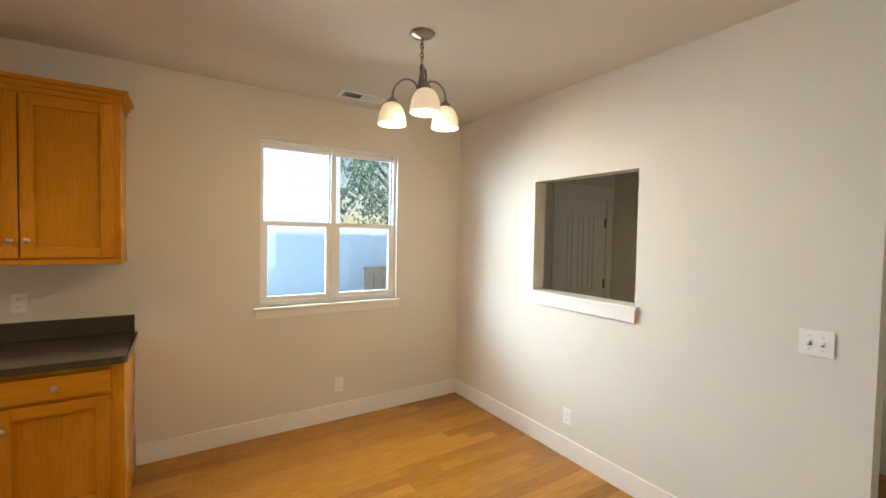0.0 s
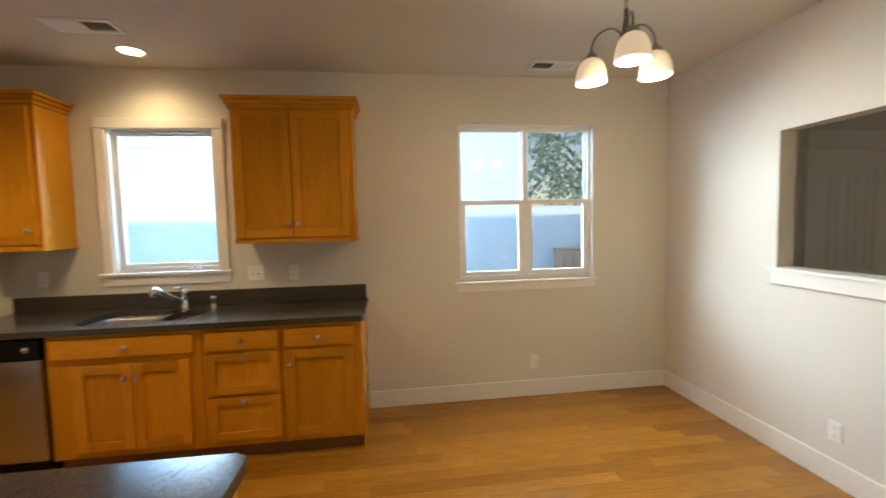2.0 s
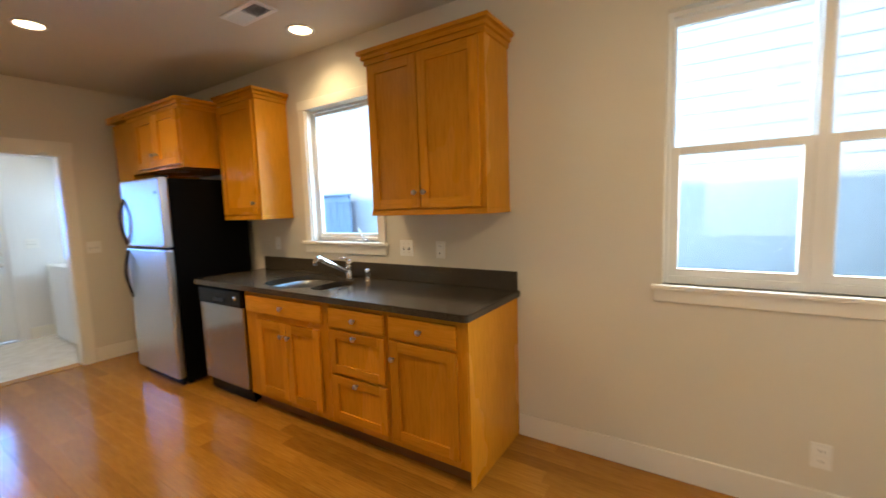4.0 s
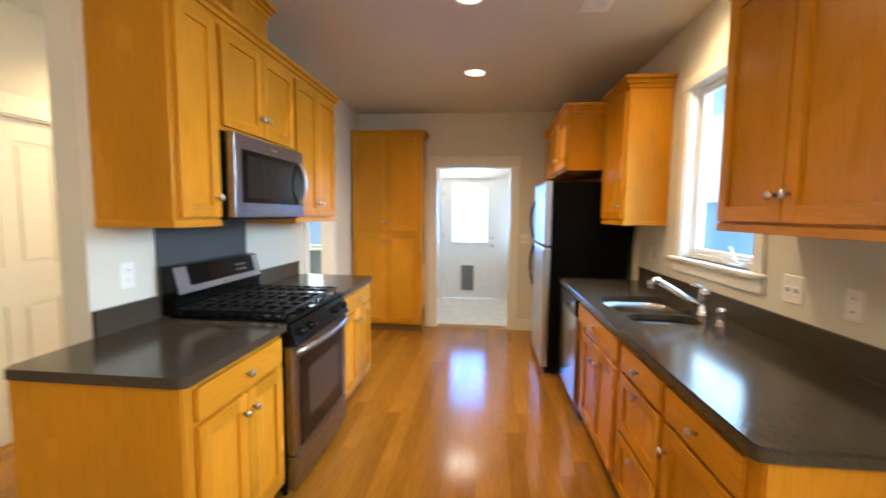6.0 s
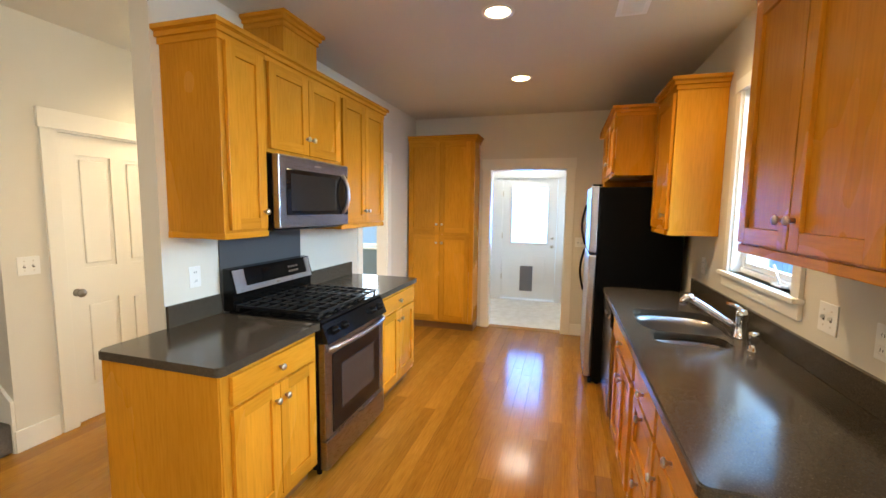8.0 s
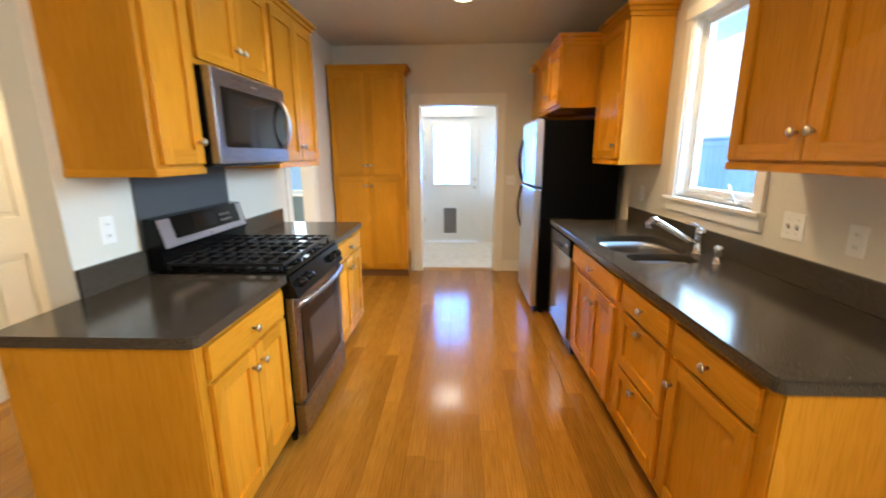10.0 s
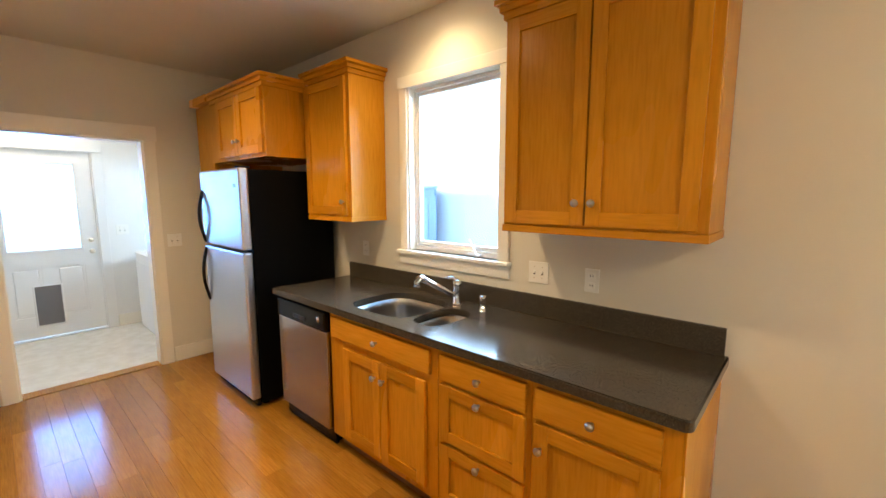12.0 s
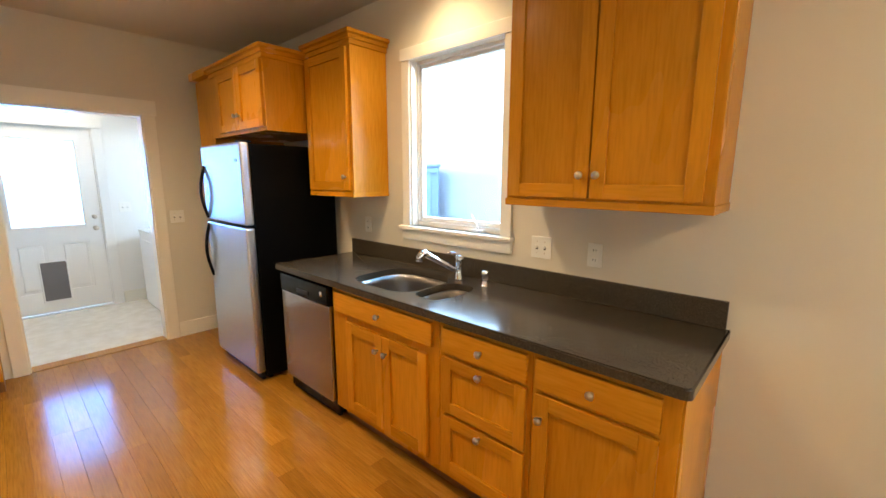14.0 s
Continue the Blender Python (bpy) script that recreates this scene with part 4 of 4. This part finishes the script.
# ---------- sink, tap, dispenser ----------
t = thing("sink", (-0.95, 3.98, 0.73), "undermount stainless sink with a large and a small bowl", "sink")
for cx, cy, rx, ry, pw, deep in BOWLS:
    bm = bmesh.new()
    rings = []
    for s, z in ((1.045, CT0 - 0.004), (1.0, CT0 - 0.004), (0.985, CT0 - 0.05), (0.96, CT0 - deep + 0.04), (0.90, CT0 - deep + 0.012), (0.75, CT0 - deep), (0.12, CT0 - deep - 0.008)):
        rings.append([bm.verts.new((x, y, z)) for x, y in ellipse_like(cx, cy, rx * s, ry * s, pw)])
    for a, b in zip(rings, rings[1:]):
        for k in range(len(a)):
            f = bm.faces.new((a[k], a[(k + 1) % len(a)], b[(k + 1) % len(a)], b[k]))
            f.smooth = True
    bm.faces.new(rings[-1])
    bowl = part("bowl", bm, M_SINK, t, "brushed steel bowl")
    part("drain", lathe(bmesh.new(), [(0.0, 0.002), (0.03, 0.002), (0.042, 0.006), (0.045, 0.0)], (cx, cy, CT0 - deep - 0.007)), M_CHROME, bowl)

fx, fy = -0.822, 4.185
t = thing("faucet", (fx, fy, CT1), "chrome single-lever pull-out kitchen faucet", "faucet")
part("base", lathe(bmesh.new(), [(0.0, 0), (0.030, 0.0), (0.030, 0.006), (0.025, 0.012), (0.024, 0.10), (0.026, 0.105), (0.026, 0.13), (0.020, 0.145), (0.0, 0.148)], (fx, fy, CT1), seg=24), M_CHROME, t)
sp = Vector((-0.36, -0.93, 0)).normalized()
p0 = Vector((fx, fy, CT1 + 0.055))
path = [p0 + sp * (0.02 + 0.20 * k / 8) + Vector((0, 0, 0.115 * (k / 8))) for k in range(9)]
part("spout", tube(bmesh.new(), path, 0.015, 12, 0.019), M_CHROME, t)
tip = path[-1]
part("spray_head", tube(bmesh.new(), [tip + sp * -0.005 + Vector((0, 0, 0.004)), tip + sp * 0.02 + Vector((0, 0, 0.003)), tip + sp * 0.035 + Vector((0, 0, -0.015)), tip + sp * 0.038 + Vector((0, 0, -0.04))], 0.021, 12), M_CHROME, t)
part("lever", tube(bmesh.new(), [(fx, fy, CT1 + 0.143), (fx - 0.02, fy - 0.02, CT1 + 0.158), (fx - 0.05, fy - 0.05, CT1 + 0.162)], 0.011, 10, 0.008), M_CHROME, t)
t = thing("soap_dispenser", (-0.615, 4.165, CT1), "short chrome air gap cap behind the sink", "air gap")
part("cap", lathe(bmesh.new(), [(0.024, 0.0), (0.024, 0.004), (0.018, 0.006), (0.018, 0.055), (0.021, 0.057), (0.021, 0.082), (0.016, 0.088), (0.0, 0.088)], (-0.615, 4.165, CT1)), M_CHROME, t)

# ---------- plates on the walls ----------


def plate(kind, to, u, v, w, label, group="wall plates"):
    """kind: outlet, toggles or blank."""
    t = thing("outlet" if kind == "outlet" else "light_switch" if kind == "toggles" else "blank_plate", to(u, 0, v), label, "outlet" if kind == "outlet" else "switch" if kind == "toggles" else "wall plate", group)
    p = part("cover_plate", fbox(bmesh.new(), to, u - w / 2, u + w / 2, 0.0, 0.006, v - 0.058, v + 0.058, 0.003), M_PLASTIC, t)
    if kind == "outlet":
        for s in (-0.024, 0.024):
            part("socket", fbox(bmesh.new(), to, u - 0.016, u + 0.016, 0.005, 0.008, v + s - 0.014, v + s + 0.014, 0.003), M_PLASTIC, t)
            for a in (-0.006, 0.006):
                part("slot", fbox(bmesh.new(), to, u + a - 0.0012, u + a + 0.0012, 0.0075, 0.0085, v + s - 0.004, v + s + 0.006), M_SLOT, p)
    elif kind == "toggles":
        for a in (-0.023, 0.023):
            part("toggle_slot", fbox(bmesh.new(), to, u + a - 0.0060, u + a + 0.0060, 0.005, 0.0068, v - 0.012, v + 0.006), M_SLOT, t)
            for s in (-0.030, 0.030):
                part("screw", fbox(bmesh.new(), to, u + a - 0.003, u + a + 0.003, 0.005, 0.0072, v + s - 0.003, v + s + 0.003, 0.001), M_NICKEL, t)
            part("toggle", fbox(bmesh.new(), to, u + a - 0.005, u + a + 0.005, 0.005, 0.020, v - 0.004, v + 0.010, 0.002), M_PLASTIC, t)
    return t


WN = front("S", YN)


def we(u, w, v):
    return (XE - w, u, v)


def wh(u, w, v):
    return (u, YH + w, v)


plate("outlet", WN, 1.905, 0.30, 0.072, "white duplex outlet low on the dining wall")
plate("toggles", WN, -0.345, 1.155, 0.116, "white double toggle switch beside the sink window")
plate("outlet", WN, -0.055, 1.15, 0.072, "white duplex outlet above the worktop")
plate("outlet", WN, -1.83, 1.16, 0.072, "white duplex outlet under the wall cabinet")
plate("outlet", front("N", YP1), -0.205, 1.16, 0.072, "white duplex outlet above the worktop beside the range")
plate("outlet", we, 2.862, 0.30, 0.072, "white duplex outlet low on the pass-through wall")
plate("toggles", we, 1.502, 1.157, 0.122, "white double toggle switch on the pass-through wall")
plate("toggles", wh, -0.16, 1.16, 0.116, "white double toggle switch beside the closet door")
plate("toggles", front("E", XW), 3.50, 1.155, 0.116, "white double toggle switch beside the utility doorway")
plate("toggles", front("E", UX), 3.42, 1.16, 0.116, "white toggle switch beside the outside door")

# ---------- ceiling fittings ----------
for x, y in ((-0.965, 3.99), (-2.252, 2.89), (-0.975, 2.888), (-1.30, 0.68)):
    t = thing("downlight", (x, y, CEIL), "lit recessed ceiling downlight with white trim ring", "downlight", "recessed downlights")
    part("trim_ring", lathe(bmesh.new(), [(0.098, 0.0), (0.096, -0.006), (0.080, -0.008), (0.072, -0.002)], (x, y, CEIL), seg=28), M_VINYL, t)
    bm = lathe(bmesh.new(), [(0.073, -0.003), (0.05, -0.006), (0.0, -0.007)], (x, y, CEIL), seg=28)
    part("lens", bm, M_BULB, t, "glowing warm lens")
    lamp("downlight_beam", 'SPOT', (26 if y > 3.5 else 62) if y > 1 else 80, WARM, look((x, y, CEIL - 0.02), (x, y + 1e-4, 0)), cone=150, radius=0.06)


def ceiling_vent(x0, x1, y0, y1, label):
    t = thing("ceiling_vent", ((x0 + x1) / 2, (y0 + y1) / 2, CEIL), label, "vent", "ceiling vents")
    bm = bmesh.new()
    z0, z1 = CEIL - 0.010, CEIL
    f = 0.028
    box(bm, x0, x1, y0, y0 + f, z0, z1, 0.003)
    box(bm, x0, x1, y1 - f, y1, z0, z1, 0.003)
    box(bm, x0, x0 + f, y0 + f, y1 - f, z0, z1, 0.003)
    box(bm, x1 - f, x1, y0 + f, y1 - f, z0, z1, 0.003)
    xm = (x0 + x1) / 2
    box(bm, xm - 0.006, xm + 0.006, y0 + f, y1 - f, z0, z1)
    part("frame", bm, M_VINYL, t)
    part("backing", bx(x0 + f, x1 - f, y0 + f, y1 - f, CEIL - 0.002, CEIL - 0.0005), M_SLOT, t)
    for a, c, s in ((x0 + f, xm - 0.006, 1), (xm + 0.006, x1 - f, -1)):
        n = 8
        for k in range(n):
            x = a + (c - a) * (k + 0.5) / n
            q = bmesh.new()
            box(q, -0.0095, 0.0095, y0 + f, y1 - f, -0.0006, 0.0006)
            bmesh.ops.transform(q, matrix=Matrix.Translation((x, 0, CEIL - 0.006)) @ Matrix.Rotation(radians(-42 * s), 4, 'Y'), verts=q.verts)
            part("slat", q, M_VINYL, t)


ceiling_vent(1.80, 2.17, 3.95, 4.12, "white metal ceiling vent near the dining window")
ceiling_vent(-1.20, -0.83, 3.55, 3.72, "white metal ceiling vent near the sink")

t = thing("utility_light", (-4.9, 2.7, CEIL), "white ceiling light of the utility room, lit", "ceiling light")
part("housing", bx(-5.15, -4.55, 2.45, 2.95, CEIL - 0.02, CEIL, 0.004), M_VINYL, t)
part("diffuser", bx(-5.12, -4.58, 2.48, 2.92, CEIL - 0.06, CEIL - 0.02, 0.012), M_TUBE, t, "glowing white diffuser")


def chandelier():
    cx, cy = 1.87, 2.865
    t = thing("chandelier", (cx, cy, CEIL), "three-arm nickel chandelier with lit frosted glass shades", "chandelier")
    part("canopy", lathe(bmesh.new(), [(0.0, -0.001), (0.066, -0.001), (0.066, -0.006), (0.055, -0.016), (0.02, -0.026), (0.0, -0.03)], (cx, cy, CEIL), seg=28), M_PEWTER, t)
    for k in range(5):
        z = CEIL - 0.045 - 0.024 * k
        pts = [(math.cos(a) * 0.009, 0.0, math.sin(a) * 0.018) for a in (2 * math.pi * j / 12 for j in range(13))]
        pts = [(cx + (x if k % 2 else 0), cy + (0 if k % 2 else x), z + h) for x, _, h in pts]
        part("chain_link", tube(bmesh.new(), pts, 0.0025, 6), M_BRONZE, t)
    part("stem", lathe(bmesh.new(), [(0.0, 0.0), (0.006, 0.0), (0.012, -0.02), (0.009, -0.05), (0.016, -0.08), (0.022, -0.13), (0.018, -0.17), (0.026, -0.19), (0.020, -0.21), (0.008, -0.225), (0.0, -0.23)], (cx, cy, CEIL - 0.165), seg=18), M_BRONZE, t)
    for k, deg in enumerate((-112, 8, 128)):
        d = Vector((math.cos(radians(deg)), math.sin(radians(deg)), 0))
        base = Vector((cx, cy, CEIL - 0.315))
        pts = []
        for j in range(15):
            s = j / 14
            a = math.pi * s
            pts.append(base + d * (0.02 + 0.155 * (1 - math.cos(a)) / 2) + Vector((0, 0, 0.080 * math.sin(a) - 0.005 * s)))
        arm = part("arm", tube(bmesh.new(), pts, 0.0055, 8), M_BRONZE, t, "curved dark nickel arm")
        end = pts[-1]
        part("socket_cup", lathe(bmesh.new(), [(0.0, 0.0), (0.010, -0.002), (0.012, -0.012), (0.026, -0.022), (0.029, -0.036), (0.024, -0.046), (0.0, -0.047)], end, seg=18), M_PEWTER, arm)
        sh = [(0.024, -0.040), (0.040, -0.050), (0.054, -0.070), (0.064, -0.100), (0.069, -0.135), (0.070, -0.160), (0.0665, -0.160), (0.065, -0.134), (0.060, -0.102), (0.050, -0.074), (0.038, -0.055), (0.022, -0.045)]
        part("shade", lathe(bmesh.new(), [(a * 1.12, h) for a, h in sh], end, seg=28), M_SHADE, arm, "glowing frosted glass bell shade")
        bulb = lathe(bmesh.new(), [(0.0, -0.05), (0.012, -0.055), (0.020, -0.09), (0.024, -0.115), (0.018, -0.135), (0.0, -0.142)], end, seg=16)
        part("bulb", bulb, M_LAMPB, arm, "lit bulb")
        lamp("chandelier_bulb", 'POINT', 7.4, WARM, Matrix.Translation(end + Vector((0, 0, -0.175))), radius=0.04)


chandelier()

# ---------- stairs ----------
t = thing("staircase", (0.46, -0.5, 0), "straight staircase with grey-brown carpeted steps", "stairs", kind="structure")
for k in range(12):
    y = 0.09 - 0.265 * k
    part("step", bx(-0.028, 0.95, y - 0.30, y + (0.02 if k else 0.0), 0.19 * k, 0.19 * (k + 1), 0.02), M_CARPET, t)
bm = bmesh.new()
sk = [(0.104, 0.0), (0.104, 0.33), (-0.43, 0.76), (-2.9, 2.55), (-2.9, 2.2), (0.0, 0.0)]
for x in (-0.030, -0.012):
    bm.faces.new([bm.verts.new((x, y, z)) for y, z in sk])
bm.verts.ensure_lookup_table()
for j in range(6):
    bm.faces.new((bm.verts[j], bm.verts[(j + 1) % 6], bm.verts[6 + (j + 1) % 6], bm.verts[6 + j]))
part("skirt_board", bm, M_TRIM, t, "white painted skirt board")
# closing walls about the stairwell
wall_x("wall_stair_head", -0.77, -0.75, -0.03, 0.95, CEIL + 0.12, 4.4, [])

# ---------- outside ----------
setting("ground", bx(-60, 60, -60, 80, -0.6, -0.35), M_GROUND, "grey gravel side yard", "ground")


def neighbour():
    t = thing("neighbour_house", (0, 6.9, -0.35), "pale blue-grey lap-sided neighbouring house", "house")
    part("wall", bx(-9, 2.75, 6.84, 9.5, -0.35, 3.6), M_SIDING, t)
    part("wing_wall", bx(2.75, 7.5, 6.84, 8.2, -0.35, 1.72), M_SIDING, t)
    part("roof", bx(-9.3, 2.9, 6.5, 9.8, 3.6, 3.75, 0.01), M_GROUND, t)
    me = None
    for k in range(24):
        z = -0.3 + 0.16 * k
        q = bmesh.new()
        vs = [q.verts.new(p) for x in (-9, 2.75) for p in ((x, 6.84, 0), (x, 6.831, 0), (x, 6.837, 0.162))]
        q.faces.new(vs[:3])
        q.faces.new(vs[3:])
        for j in range(3):
            q.faces.new((vs[j], vs[(j + 1) % 3], vs[3 + (j + 1) % 3], vs[3 + j]))
        if me is None:
            ob = part("siding_board", q, M_SIDING, t)
            me = ob.data
            ob.location.z = z
            base = ob
        else:
            q.free()
            ob = new("siding_board", me)
            ob.parent = t
            ob.location = (base.location.x, base.location.y, z)
        if z < 1.5:
            low = new("siding_board", me)
            low.parent = t
            low.scale.x = 0.40
            low.location = (6.38, base.location.y, z)


neighbour()


def fence(name, x0, x1, y, top, mat, label, n):
    t = thing(name, ((x0 + x1) / 2, y, -0.35), label, "fence")
    w = (x1 - x0) / n
    for k in range(n):
        part("board", bx(x0 + w * k + 0.004, x0 + w * (k + 1) - 0.004, y, y + 0.02, -0.35, top, 0.003), mat, t)
    part("rail", bx(x0, x1, y - 0.03, y + 0.001, top - 0.10, top - 0.02, 0.004), mat, t)
    part("cap", bx(x0, x1, y - 0.035, y + 0.05, top, top + 0.03, 0.004), mat, t)


fence("fence", -6.5, -3.25, 6.6, 1.66, M_FENCE, "blue-grey painted board fence", 22)
fence("gate", 3.05, 4.4, 6.6, 1.08, M_GATE, "low weathered brown board gate", 9)


def tree(x, y):
    t = thing("tree", (x, y, -0.35), "leafy green tree beyond the neighbouring wall", "tree")
    part("trunk", tube(bmesh.new(), [(x, y, -0.4), (x + 0.05, y, 1.2), (x - 0.05, y + 0.1, 2.6), (x + 0.1, y, 4.2)], 0.16, 10, 0.05), M_BARK, t)
    rng = random.Random(7)
    for k in range(6):
        a = k * 1.05
        part("limb", tube(bmesh.new(), [(x, y, 2.0 + 0.2 * k), (x + 0.6 * math.cos(a), y + 0.6 * math.sin(a), 2.6 + 0.2 * k), (x + 1.2 * math.cos(a), y + 1.2 * math.sin(a), 2.9 + 0.25 * k)], 0.05, 6, 0.015), M_BARK, t)
    bm = bmesh.new()
    blobs = [(x + rng.uniform(-1.6, 1.6), y + rng.uniform(-1.3, 1.3), rng.uniform(2.1, 5.0), rng.uniform(0.30, 0.65)) for _ in range(52)]
    for bxx, by, bz, br in blobs:
        for _ in range(130):
            v = Vector((rng.gauss(0, 1), rng.gauss(0, 1), rng.gauss(0, 1))).normalized() * br * rng.uniform(0.55, 1.0)
            c = Vector((bxx, by, bz)) + v
            q = Euler((rng.uniform(0, 6), rng.uniform(0, 6), rng.uniform(0, 6))).to_matrix()
            s = rng.uniform(0.035, 0.075)
            bm.faces.new([bm.verts.new(c + q @ Vector(p)) for p in ((-s, 0, 0), (0, -s * 0.45, 0.01), (s, 0, 0), (0, s * 0.45, 0.01))])
    tagged(part("crown", bm, M_LEAF, t), kind="stuff")


tree(5.2, 9.8)


def backdrop():
    # emissive sheet stands in for daylight on the yard behind the glass
    m = glow("yard_glow", (0.22, 0.52, 1.0), 3.2, (0.7, 0.75, 0.8))
    setting("backdrop", bx(-9.2, -9.1, -3.0, 9.0, -0.35, 5.0), m, "glowing blue sheet standing in for the bright side yard", "backdrop")
    # added sheet with blue haze as emission, for the next room's window
    m2 = glow("haze_glow", (0.30, 0.58, 0.90), 0.55, (0.4, 0.5, 0.6))
    setting("backdrop_haze", bx(-6.4, -6.3, -3.0, 1.75, -0.35, 3.4), m2, "faintly glowing blue sheet standing in for the hazy side yard", "backdrop")


backdrop()

# ---------- floor planks ----------
PW = 0.094
floor = bpy.data.objects["floor"]
made = {}
prng = random.Random(11)


def plank_mesh(length):
    key = round(length, 2)
    if key not in made:
        b, g = 0.0007, 0.0003
        me = bpy.data.meshes.new("plank")
        L, W = length - g, PW - g
        v = [(g, g, -0.012), (L, g, -0.012), (L, W, -0.012), (g, W, -0.012),
             (g, g, -b), (L, g, -b), (L, W, -b), (g, W, -b),
             (g + b, g + b, 0), (L - b, g + b, 0), (L - b, W - b, 0), (g + b, W - b, 0)]
        f = [(8, 9, 10, 11)]
        for o in (0, 4):
            for k in range(4):
                f.append((o + k, o + (k + 1) % 4, o + 4 + (k + 1) % 4, o + 4 + k))
        me.from_pydata(v, [], f)
        me.materials.append(M_FLOOR)
        made[key] = me
    return made[key]


y = YN - PW
while y > 0.1:
    x = XW
    while x < XE + 0.2:
        length = (prng.uniform(0.4, 1.7) if x == XW else 1.72)
        end = min(x + length, 3.40)
        if end - x > 0.02:
            ob = new("plank", plank_mesh(round(end - x, 2)))
            ob.parent = floor
            ob.location = (x, y, 0)
        x = x + round(end - x, 2)
        if end >= 3.40:
            break
    y -= PW
ylow = y + PW
bm = bmesh.new()
box(bm, XW, 5.0, -3.6, ylow - 0.001, -0.012, 0)
box(bm, 3.401, 4.87, ylow, 3.75, -0.012, 0)
tagged(part("far_planks", bm, M_FLOORS, floor), kind="stuff")
